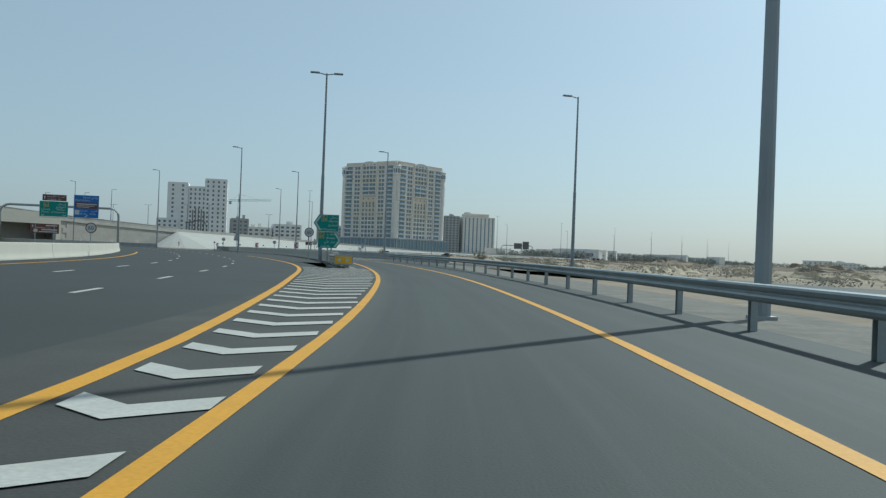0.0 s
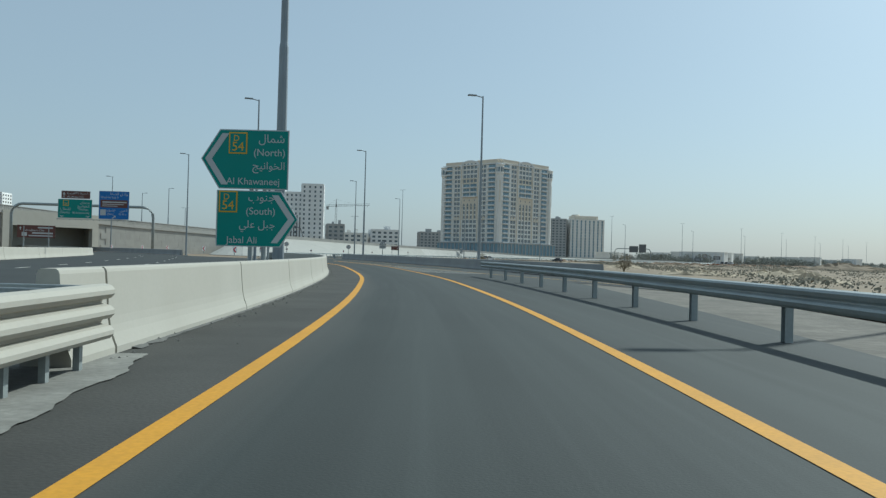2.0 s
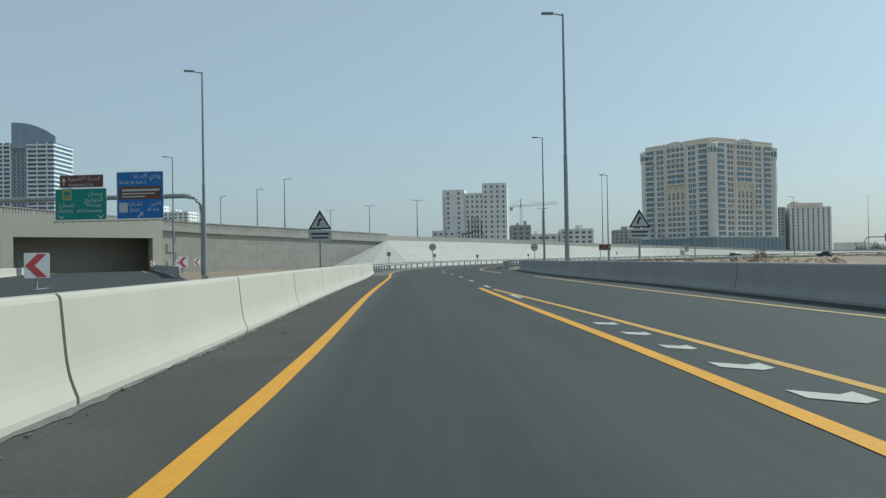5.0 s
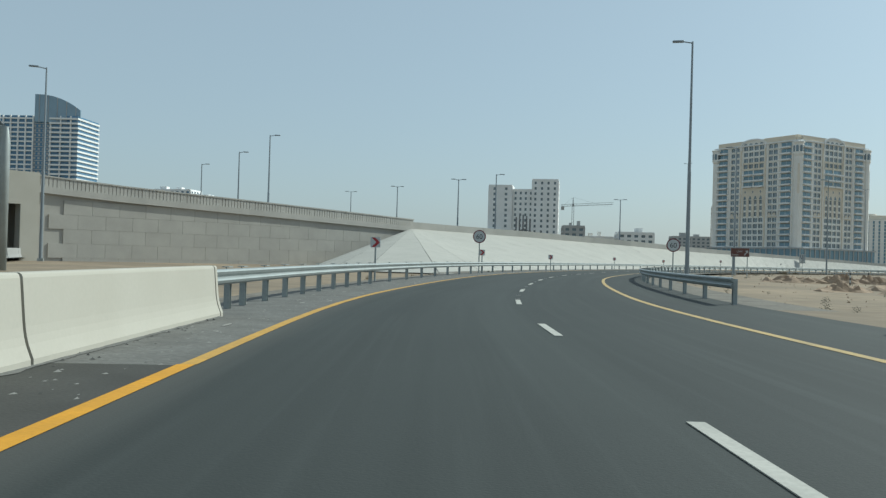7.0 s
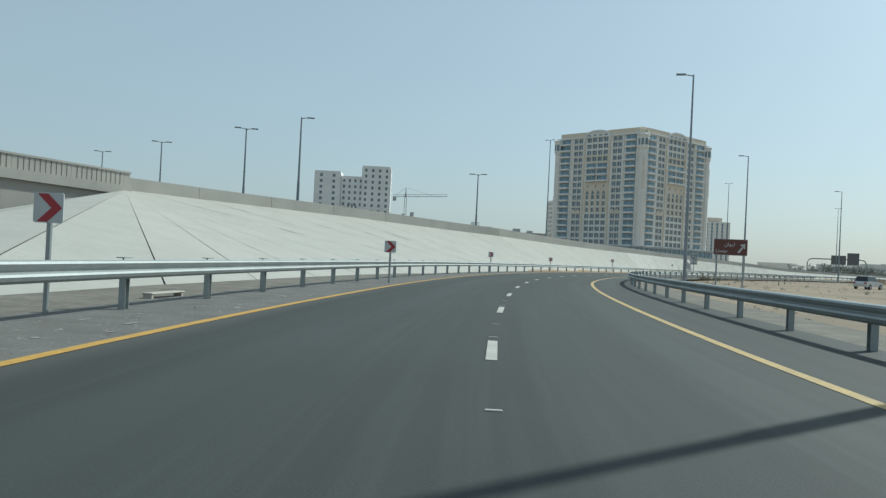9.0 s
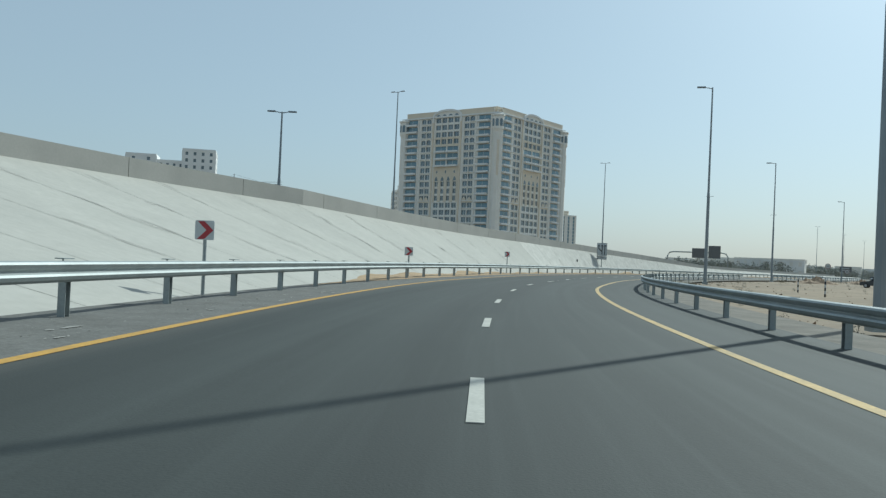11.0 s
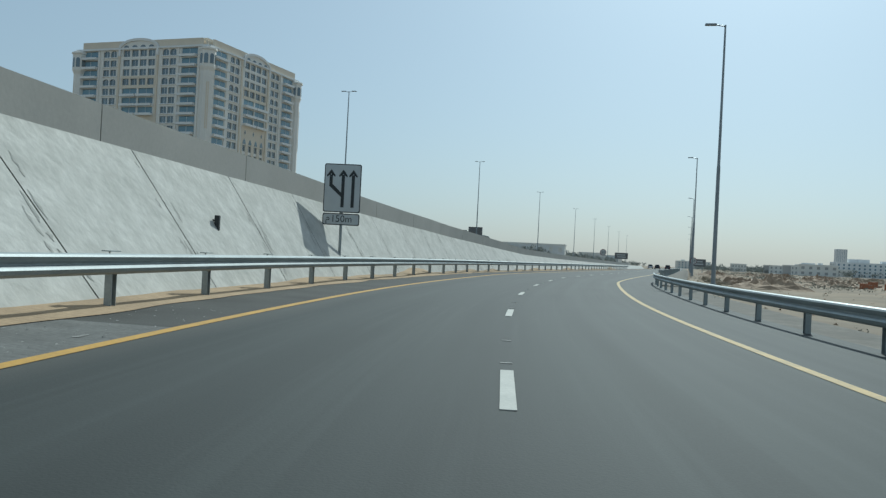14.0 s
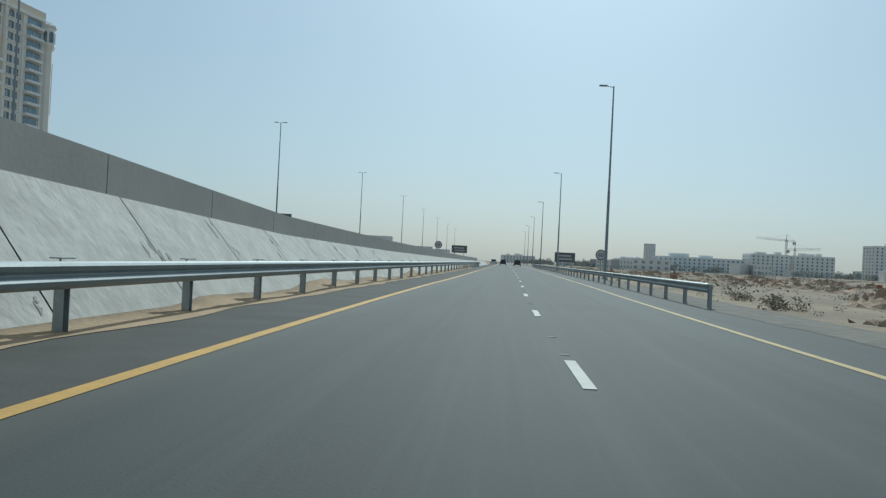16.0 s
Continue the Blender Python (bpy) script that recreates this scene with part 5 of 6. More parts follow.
def pane_mesh(w, h, mat):
    bm = bmesh.new()
    box(bm, -w / 2, w / 2, 0, 0.08, 0, h)
    box(bm, -0.06, 0.06, -0.05, 0, 0, h, 1)
    me = bpy.data.meshes.new("window")
    bm.to_mesh(me)
    bm.free()
    me.materials.append(mat)
    me.materials.append(PALE)
    return me


def balcony_mesh(w):
    bm = bmesh.new()
    box(bm, 0, w, -1.5, 0.4, -0.12, 0.12)
    box(bm, 0, w, -1.5, -1.36, 0.12, 0.75)
    box(bm, 0, 0.14, -1.36, 0.4, 0.12, 0.75)
    box(bm, w - 0.14, w, -1.36, 0.4, 0.12, 0.75)
    me = bpy.data.meshes.new("balcony")
    bm.to_mesh(me)
    bm.free()
    me.materials.append(PALE)
    return me


def shared(name, bm, *mats):
    """One mesh for many alike pieces."""
    bmesh.ops.recalc_face_normals(bm, faces=bm.faces)
    me = bpy.data.meshes.new(name)
    bm.to_mesh(me)
    bm.free()
    for q in mats:
        me.materials.append(q)
    return me


def arch(x0, x1, z0, z1, n=7):
    """Outline of an opening with a round head."""
    c, r = (x0 + x1) / 2, (x1 - x0) / 2
    return [(x0, z0), (x1, z0)] + [(c + r * math.cos(q), z1 - r * 0.8 + r * 0.8 * math.sin(q)) for q in np.linspace(0, math.pi, n)]


def spandrel(w, h, n=6):
    """The wall left over a round-headed window: two corner pieces in one plate."""
    bm = bmesh.new()
    for sg in (-1, 1):
        pts = [(sg * w / 2, 0.0)] + [(sg * w / 2 * math.cos(q), h * math.sin(q)) for q in np.linspace(0.001, math.pi / 2, n)] + [(sg * w / 2, h)]
        for q in range(1, len(pts) - 2):
            plate(bm, [pts[-1], pts[q], pts[q + 1]], -0.15, 0.15)
    return bm


def tower_face(m, width):
    """One face: balconies, paired windows, a broad middle bay under an arched gable, paired windows, balconies."""
    k = width / 60.0
    bal = [(3.2 * k, 9.6 * k), (width - 11.2 * k, width - 4.2 * k)]
    pairs = [12.0 * k, width - 20.5 * k]
    mid0, mid1 = 21.5 * k, width - 23.0 * k
    twin = []
    for p in pairs:
        twin += [(p + 0.5, p + 3.3), (p + 3.8, p + 6.6)]
    u = (mid1 - mid0) / 4
    mids = [(mid0 + u * q + 0.4, mid0 + u * (q + 1) - 0.4) for q in range(4)]
    wide = [(mid0 + 0.5, mid0 + 2 * u - 0.4), (mid0 + 2 * u + 0.4, mid1 - 0.5)]
    slots = [(mid0 + u * q + 0.9, mid0 + u * (q + 1) - 0.9) for q in range(4)]
    plan = ((0, 5, mids), (5, 3, slots), (8, 2, []), (10, 3, wide), (13, 4, mids))
    bm = bmesh.new()
    for f0, n, middle in plan:
        windowed_wall(bm, width, Z_POD + f0 * FH, n, FH, bal + twin + middle, 0.6, 0.20, 0.12)
    part("wall_face", bm, CREAM, tower).matrix_basis = m

    def put(name, me, x, y, z):
        o = new(name, me)
        o.parent, o.matrix_basis = tower, m @ pose(x, y, z)

    # slim piers and string courses
    for x, w, z1 in ((0.0, 3.0, ZT_ - 3), (bal[0][1] + 0.5, 0.8, ZT_), (pairs[0] + 7.6, 0.9, ZT_), (mid1 + 0.4, 0.9, ZT_), (pairs[1] + 7.3, 0.8, ZT_), (width - 4.0, 0.9, ZT_)):
        bm = bmesh.new()
        box(bm, x, x + w, -0.95, -0.6, Z_POD, z1)
        part("pier", bm, TAN if w == 0.9 and x < width - 5 else CREAM, tower).matrix_basis = m
    bands = [(mid0 - 0.2, mid1 + 0.2, 13 * FH - 0.55, 13 * FH + 0.66), (mid0 - 0.2, mid1 + 0.2, 13.88 * FH, 14.18 * FH)]
    bands += [(mid0 - 0.2, mid1 + 0.2, 8.0 * FH, 9.95 * FH)]
    bands += [(p + 0.1, p + 7.0, 4.9 * FH, 5.18 * FH) for p in pairs]
    bands += [(a, b, 13.2 * FH, 13.88 * FH) for a, b in zip([mid0 - 0.2] + [q[1] for q in mids], [q[0] for q in mids] + [mid1 + 0.2])]
    bands += [(a, b, 5.0 * FH, 8.0 * FH) for a, b in zip([mid0 - 0.2] + [q[1] for q in slots], [q[0] for q in slots] + [mid1 + 0.2])]
    for x0, x1, z0, z1 in bands:
        bm = bmesh.new()
        box(bm, x0, x1, -0.72, -0.6, Z_POD + z0, Z_POD + z1)
        part("tan_band", bm, TAN, tower).matrix_basis = m
    # small diamond openings and pointed heads in the tan field
    bm = bmesh.new()
    plate(bm, [(-0.5, 0), (0, -0.9), (0.5, 0), (0, 0.9)], -0.04, 0.04)
    gem = shared("diamond_window", bm, GLASS)
    for q in (0.14, 0.5, 0.86):
        put("diamond_window", gem, mid0 + (mid1 - mid0) * q, -0.74, Z_POD + 9.25 * FH)
    sw = slots[0][1] - slots[0][0]
    bm = bmesh.new()
    plate(bm, [(-sw / 2, 0), (sw / 2, 0), (sw * 0.3, 1.3), (0, 2.2), (-sw * 0.3, 1.3)], -0.04, 0.04)
    tip = shared("pointed_head", bm, GLASS)
    for x0, x1 in slots:
        put("pointed_head", tip, (x0 + x1) / 2, -0.74, Z_POD + 8.0 * FH)
    bm = bmesh.new()
    plate(bm, [(-1.4, 0), (1.4, 0), (0.8, 1.2), (0, 2.0), (-0.8, 1.2)], -0.06, 0.06)
    hood = shared("pointed_hood", bm, TAN)
    for x0, x1 in twin:
        put("pointed_hood", hood, (x0 + x1) / 2, -0.72, Z_POD + 5.18 * FH)
    # cornice, roof parapet and the arched gable
    bm = bmesh.new()
    box(bm, -0.4, width + 0.4, -1.3, 0.4, ZT_ - 0.2, ZT_ + 0.5)
    part("cornice", bm, PALE, tower).matrix_basis = m
    bm = bmesh.new()
    box(bm, 2.4, width - 2.4, -0.7, 0.3, ZT_ + 0.5, ZT_ + 3.1)
    part("roof_parapet", bm, TAN, tower).matrix_basis = m
    bm = bmesh.new()
    c, rad = (mid0 + mid1) / 2, (mid1 - mid0) / 2 + 1.4
    outer = [(c - rad, ZT_ - 2.6)] + [(c + rad * math.cos(a), ZT_ + 0.6 + 3.3 * math.sin(a)) for a in np.linspace(math.pi, 0, 15)] + [(c + rad, ZT_ - 2.6)]
    inner = [(c - rad + 0.8, ZT_ - 2.6)] + [(c + (rad - 0.8) * math.cos(a), ZT_ + 0.1 + 2.9 * math.sin(a)) for a in np.linspace(math.pi, 0, 15)] + [(c + rad - 0.8, ZT_ - 2.6)]
    for q in range(len(outer) - 1):
        plate(bm, [outer[q], inner[q], inner[q + 1], outer[q + 1]], -1.36, -0.5)
    bmesh.ops.recalc_face_normals(bm, faces=bm.faces)
    part("arched_gable", bm, PALE, tower).matrix_basis = m
    bm = bmesh.new()
    plate(bm, inner[1:-1], -0.9, -0.55)
    bmesh.ops.recalc_face_normals(bm, faces=bm.faces)
    part("gable_field", bm, CREAM, tower).matrix_basis = m
    bm = bmesh.new()
    plate(bm, arch(-u * 0.33, u * 0.33, 0, 1.5), -0.04, 0.04)
    lunette = shared("arched_head", bm, GLASS)
    for q in range(4):
        put("arched_head", lunette, mid0 + u * (q + 0.5), -0.96, ZT_ - 0.1)
    # glazing, ledges and balconies storey by storey
    me, mid_me, slot_me = pane_mesh(2.8, FH * 0.68, GLASS), pane_mesh(u - 0.8, FH * 0.68, GLASS), pane_mesh(sw, FH * 0.68, GLASS)
    door = pane_mesh(bal[0][1] - bal[0][0] + 0.3, FH * 0.8, BALGLASS)
    wide_me = pane_mesh(wide[0][1] - wide[0][0], FH * 0.7, BALGLASS)
    bl = balcony_mesh(bal[0][1] - bal[0][0] + 0.6)
    bl_mid = balcony_mesh(wide[0][1] - wide[0][0] + 0.3)
    bm = bmesh.new()
    box(bm, -0.1, 6.9, -0.95, -0.6, 0.0, 0.32)
    ledge = shared("ledge", bm, PALE)
    head = shared("round_head", spandrel(2.8, 0.9), CREAM)
    for f in range(NF):
        z = Z_POD + f * FH + FH * 0.20
        for x0, x1 in twin:
            put("window", me, (x0 + x1) / 2, -0.2, z)
            if f in (13, 16):
                put("round_head", head, (x0 + x1) / 2, -0.42, z + FH * 0.68 - 0.9)
        for p in pairs:
            put("ledge", ledge, p + 0.15, 0.0, z - 0.36)
        for f0, n, middle in plan:
            if f0 <= f < f0 + n:
                for x0, x1 in middle:
                    put("window", wide_me if middle is wide else slot_me if middle is slots else mid_me, (x0 + x1) / 2, -0.2, z)
                    if middle is wide:
                        put("balcony", bl_mid, x0 - 0.15, -0.6, Z_POD + f * FH)
        for x0, x1 in bal:
            put("balcony_door", door, (x0 + x1) / 2, -0.66, z - FH * 0.18)
            put("balcony", bl, x0 - 0.3, -0.6, Z_POD + f * FH)


FACE_R = Matrix()
FACE_L = Matrix.Translation((0, TD, 0)) @ Matrix.Rotation(-math.pi / 2, 4, "Z")
tower_face(FACE_R, TW)
tower_face(FACE_L, TD)
# corner piers with an oriel at the top
for x, y, fx, fy in ((0.6, 0.6, -1, -1), (TW - 1, -0.2, 1, -1), (-0.2, TD - 1, -1, 1)):
    t = part("turret", (lambda bm: (tube(bm, [(x, y, Z_POD), (x, y, ZT_ - 9), (x, y, ZT_ - 7.5), (x, y, ZT_ - 1.5), (x, y, ZT_ - 1.3), (x, y, ZT_ - 0.6), (x, y, ZT_ - 0.3)], [2.3, 2.3, 2.9, 2.9, 3.3, 3.3, 2.6], 8), bm)[1])(bmesh.new()), CREAM, tower)
    for k in range(8):
        a = math.pi / 4 * (k + 0.5)
        bm = bmesh.new()
        plate(bm, [(-0.75, 0), (0.75, 0), (0.75, 3.0), (0.4, 3.6), (-0.4, 3.6), (-0.75, 3.0)], -0.06, 0.06)
        bmesh.ops.recalc_face_normals(bm, faces=bm.faces)
        part("niche", bm, GLASS, t).matrix_basis = pose(x + 2.7 * math.cos(a), y + 2.7 * math.sin(a), ZT_ - 6.4, 0, 0, math.degrees(a) + 90)
    bm = bmesh.new()
    box(bm, -0.5, 0.5, -0.12, 0.12, 0, 17)
    part("tan_strip", bm, TAN, t).matrix_basis = pose(x + 2.15 * fx * 0.7071, y + 2.15 * fy * 0.7071, ZT_ - 30, 0, 0, 45 if fx * fy < 0 else -45)
bm = bmesh.new()
box(bm, 1, TW - 1, 1, TD - 1, ZT_, ZT_ + 2.3)
box(bm, 3, 26, 3, 26, ZT_ + 2.3, ZT_ + 4.0)
part("roof_crown", bm, TAN, tower)
bm = bmesh.new()
box(bm, -3, TW + 4, -4, TD + 3, -0.4, Z_POD - 0.8)
part("podium", bm, BALGLASS, tower, "blue-grey glazed podium")
bm = bmesh.new()
for k in range(16):
    box(bm, -3 + k * 4.4, -2.2 + k * 4.4, -4.3, -4, -0.4, Z_POD - 0.8)
    box(bm, -3.3, -3, -3 + k * 4.1, -2.2 + k * 4.1, -0.4, Z_POD - 0.8)
box(bm, -3.5, TW + 4.4, -4.6, TD + 3.4, Z_POD - 0.8, Z_POD)
part("podium_frame", bm, GREYB, tower)

# white block of three joined towers, with a dark steel sculpture of bars before it
e = base("bar_sculpture", pose(-233, 800, 0, 0, 0, 16), "dark screen of upright steel bars with a curved rail", "structure")
for k in range(7):
    bm = bmesh.new()
    h = (19, 19, 30, 32, 32, 31, 29)[k] + 3.0
    box(bm, -9 + k * 2.6, -7.9 + k * 2.6, -0.5, 0.5, -0.35, h)
    part("upright_bar", bm, SIGNBACK, e)
bm = bmesh.new()
tube(bm, [(-9.5, 0, 21), (-3, 0, 21.5), (3, 0, 24), (8, 0, 22), (10.5, 0, 14)], [0.6] * 5, 6)
part("curved_rail", bm, SIGNBACK, e)
tw = house("white_tower", -276.5, 850, 13, 19, 22, 14, 4.4, 2, 4, PALE, "white apartment tower with small dark windows", share=0.22)
house("white_tower", -257.8, 857, 13, 17, 20, 13, 4.5, 4, 3, PALE, "white apartment tower with rows of paired windows", share=0.4)
house("white_tower", -241.6, 858, 13, 21, 24, 15, 4.45, 4, 4, PALE, "white apartment tower with a stepped roof", share=0.33)
house("white_tower", -285, 845, 13, 20, 16, 6, 4.2, 4, 3, PALE, "low white wing with square windows", share=0.45)
for x, y, w, d, fl, lab, mat, turn in ((-187, 752, 14, 16, 7, "grey-blue office block with glazed bands", GREYB, 20), (-174, 757, 20, 15, 5, "beige low-rise apartment block with roof huts", CREAM, 20),
                                       (-152, 764, 24, 15, 6, "pale low-rise apartment block with tall windows", PALE, 20), (-310, 905, 34, 18, 4, "low tan block behind the raised highway", TAN, 15),
                                       (-154, 1058, 46, 20, 8, "blue-grey glazed block far behind the tower", GREYB, 18), (-100, 905, 16, 18, 14, "narrow beige apartment block beside the tower", CREAM, 18),
                                       (2, 1175, 20, 22, 15, "blue-grey glazed apartment block behind the tower", GREYB, 15)):
    house("apartment_block", x, y, turn, w, d, fl, 3.5, max(3, int(w / 4.2)), 4, mat, lab, roof_bits=2, share=0.55)
crowned = house("apartment_block", 27, 1182, 20, 47, 30, 14, 3.75, 8, 6, CREAM, "brown-grey block with tall pale piers", glass=BALGLASS, share=0.34, roof_bits=0, sill=0.1, head=0.06)
bm = bmesh.new()
soft_box(bm, 7, 40, 3, 26, 53.7, 58.5, 0.6)
part("roof_storey", bm, TAN, crowned)
bm = bmesh.new()
tube(bm, [(12, 14, 58.4), (12, 14, 60.2)], [6.0, 5.0], 16)
part("roof_dome", bm, TAN, crowned)
# lighter glass and render here imitate the haze over these distant blocks
for x, y, w, fl, turn in ((610, 1117, 92, 4, -28), (697, 1071, 40, 6, -28), (738, 1049, 42, 6, -28), (812, 1009, 60, 10, -28), (880, 1500, 60, 4, -25), (700, 1560, 50, 3, -25)):
    house("low_block", x, y, turn, w, 25, fl, 3.6, int(w / 5), 4, CREAM if fl != 4 else PALE, "pale apartment block standing beyond the sand", roof_bits=3, share=0.36, glass=BALGLASS)
house("office_tower", 2042, 2730, -30, 34, 30, 22, 4, 6, 6, PALE, "distant office tower with haze paled into its colour", share=0.3, glass=BALGLASS)
house("white_block", -656, 884, 12, 40, 25, 17, 3.7, 7, 4, PALE, "white apartment block with blue glazing behind the bridge", roof_bits=2, glass=BLUEGLASS)
house("white_block", -618, 893, 12, 34, 25, 15, 3.7, 6, 4, PALE, "white stepped apartment block behind the bridge", roof_bits=3)

# blue glass tower
CROWN = material("crown_glass", (0.26, 0.37, 0.46), 0.25, blotch=0.3, blotch_size=9, spread=0.2, spec=0.7)
bt = base("glass_tower", pose(-625, 659, -0.35, 0, 0, 19.6), "blue glass tower with white balconies and a curved roof fin", "building")
bm = bmesh.new()
box(bm, 0, 72, 1.5, 36, 0, 103)
part("glazing", bm, BLUEGLASS, bt)
for k in range(28):
    bm = bmesh.new()
    box(bm, 50, 72.8, -0.6, 36.5, 3 + k * 3.6, 4.3 + k * 3.6)
    box(bm, 0, 36, 0.4, 1.6, 3 + k * 3.6, 4.1 + k * 3.6)
    part("balcony_band", bm, PALE, bt)
    bm = bmesh.new()
    box(bm, 36, 50, 1.2, 1.6, 3 + k * 3.6, 3.5 + k * 3.6)
    for q in range(4):
        box(bm, 37 + q * 3.4, 38.6 + q * 3.4, 1.3, 1.58, 4.2 + k * 3.6, 5.9 + k * 3.6)
    part("spandrel_band", bm, GREYB, bt)
bm = bmesh.new()
for x in (0, 6, 12, 18, 24, 30, 36, 50, 58, 66):
    box(bm, x, x + 0.9, 0.2, 1.5, 0, 103)
part("mullion", bm, PALE, bt)
bm = bmesh.new()
n = 14
ribs = []
for k in range(n + 1):
    a = k / n
    x, y, z = 38 + 34.5 * a, -0.4 + 4 * a * a, 119.5 - 11.5 * a ** 2.4
    ribs.append([bm.verts.new(p) for p in ((x, y, 98), (x, y, z), (x, y + 1.2, z), (x, y + 1.2, 98))])
for a, b in zip(ribs, ribs[1:]):
    for q in range(4):
        bm.faces.new((a[q], b[q], b[(q + 1) % 4], a[(q + 1) % 4]))
bm.faces.new(ribs[0])
bm.faces.new(ribs[-1][::-1])
bmesh.ops.recalc_face_normals(bm, faces=bm.faces)
part("roof_fin", bm, CROWN, bt)
for k in range(5):
    bm = bmesh.new()
    a = (k + 0.5) / 5
    box(bm, 38 + 34.5 * a, 38.35 + 34.5 * a, -0.7 + 4 * a * a, -0.3 + 4 * a * a, 98, 119.4 - 11.5 * a ** 2.4)
    part("fin_mullion", bm, GREYB, bt)


def crane(x, y, h, turn, jib):
    e = base("tower_crane", pose(x, y, -0.3, 0, 0, turn), "grey lattice tower crane over a building site", "crane", "tower cranes")
    bm = bmesh.new()
    for a in (-0.8, 0.8):
        for b in (-0.8, 0.8):
            tube(bm, [(a, b, 0), (a, b, h + 2)], [0.16, 0.16], 5)
    for k in range(int(h / 3)):
        tube(bm, [(-0.8, -0.8, k * 3), (0.8, -0.8, k * 3 + 3)], [0.1, 0.1], 4)
    part("mast", bm, SIGNBACK, e)
    bm = bmesh.new()
    for a, z in ((-0.6, 0), (0.6, 0), (0, 1.6)):
        tube(bm, [(-jib * 0.3, a, h + z), (jib, a, h + z + jib * 0.08)], [0.15, 0.12], 5)
    for k in range(18):
        xx = -jib * 0.3 + k * jib * 1.3 / 18
        tube(bm, [(xx, 0.6, h + 0.05 * k), (xx + jib * 0.036, 0, h + 1.7 + 0.1 * k)], [0.08, 0.08], 4)
    part("jib", bm, SIGNBACK, e)
    bm = bmesh.new()
    tube(bm, [(0, 0, h), (0, 0, h + 8)], [0.5, 0.2], 6)
    tube(bm, [(0, 0, h + 8), (jib * 0.7, 0, h + jib * 0.06)], [0.07, 0.07], 4)
    tube(bm, [(0, 0, h + 8), (-jib * 0.28, 0, h)], [0.07, 0.07], 4)
    part("apex_tie", bm, SIGNBACK, e)
    bm = bmesh.new()
    box(bm, -jib * 0.3, -jib * 0.22, -1, 1, h - 3, h)
    part("counterweight", bm, GREYB, e)


crane(-218, 902, 48, 15, 34)
crane(755, 1075, 38, -205, 34)
crane(800, 1100, 30, -28, 30)

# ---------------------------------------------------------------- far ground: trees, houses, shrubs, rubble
# leaf green lifted towards pale grey: distant haze put into the colour
LEAF = material("dusty_hazed_leaf", (0.27, 0.275, 0.235), 0.9, blotch=0.5, blotch_size=3, tint=(0.14, 0.145, 0.12))
SCRUB = material("dark_scrub", (0.22, 0.20, 0.145), 0.95, blotch=0.5, blotch_size=1)
PALESAND = material("pale_sand", (0.52, 0.43, 0.31), 0.95, grain=0.4, grain_size=3, blotch=0.5, blotch_size=2, bump=0.05, tint=(0.36, 0.29, 0.20), spec=0.2)
DRY = material("dry_scrub", (0.25, 0.205, 0.13), 0.95, blotch=0.5, blotch_size=1)
EARTH = material("rubble_earth", (0.40, 0.29, 0.195), 0.95, grain=0.5, grain_size=3.5, blotch=0.6, blotch_size=4, bump=0.06, tint=(0.28, 0.20, 0.14))
RUST = material("orange_sheet", (0.38, 0.15, 0.075), 0.8, blotch=0.4, blotch_size=1)


def clump(bm, x, y, z, r, rnd, n=9, fine=1.0):
    """Many small tilted leaf faces in a loose ball."""
    for _ in range(n):
        d = Vector((rnd.gauss(0, 1), rnd.gauss(0, 1), rnd.gauss(0, 0.8)))
        d = d.normalized() * r * rnd.uniform(0.3, 1.0)
        c = Vector((x, y, z)) + d
        u = Vector((rnd.gauss(0, 1), rnd.gauss(0, 1), rnd.gauss(0, 1))).normalized() * r * rnd.uniform(0.25, 0.5) * fine
        v = u.orthogonal().normalized() * r * rnd.uniform(0.2, 0.45) * fine
        bm.faces.new([bm.verts.new(c + q) for q in (u, v, -u, -v)])


def wood(name, places, seed, mat, label, kind_label):
    rnd = random.Random(seed)
    bm = bmesh.new()
    for x, y, h, w in places:
        for _ in range(7):
            clump(bm, x + rnd.gauss(0, w * 0.3), y + rnd.gauss(0, w * 0.3), -0.3 + h * rnd.uniform(0.12, 0.75), min(w * 0.3, h * 0.42), rnd, 26, 0.55)
        if h > 4.6:
            tube(bm, [(x, y, -0.4), (x, y, h * 0.5)], [0.2, 0.12], 4, False)
    return tagged(part(name, bm, mat), label, kind_label, kind="stuff")


rnd = random.Random(4)
far = []
for k in range(1500):
    a = radians(rnd.uniform(-8, 78))
    d = rnd.uniform(950, 1700)
    x, y = 20 + d * math.sin(a), 260 + d * math.cos(a)
    if EDGE.near(x, y)[1] > 25 or EDGE.near(x, y)[1] < -60:
        far.append((x, y, rnd.uniform(4.5, 8.5) if a > 0.2 else rnd.uniform(3.0, 5.5), rnd.uniform(7, 13)))
for k in range(360):
    s = rnd.uniform(station(700), station(1190))
    x, y, _, _ = EDGE.at(s, -rnd.uniform(54, 120))
    far.append((x, y, rnd.uniform(6.0, 9.5), rnd.uniform(7, 11)))
wood("distant_trees", far, 5, LEAF, "long line of dusty trees on the horizon, paled for haze", "trees")
near = []
for k in range(34):
    near.append((rnd.uniform(30, 420), rnd.uniform(120, 620), rnd.uniform(1.0, 2.2), rnd.uniform(2.5, 5)))
near = [p for p in near if EDGE.near(p[0], p[1])[1] > 40]
wood("desert_bushes", near, 6, LEAF, "scattered grey-green bushes on the sand, paled for haze", "bushes")

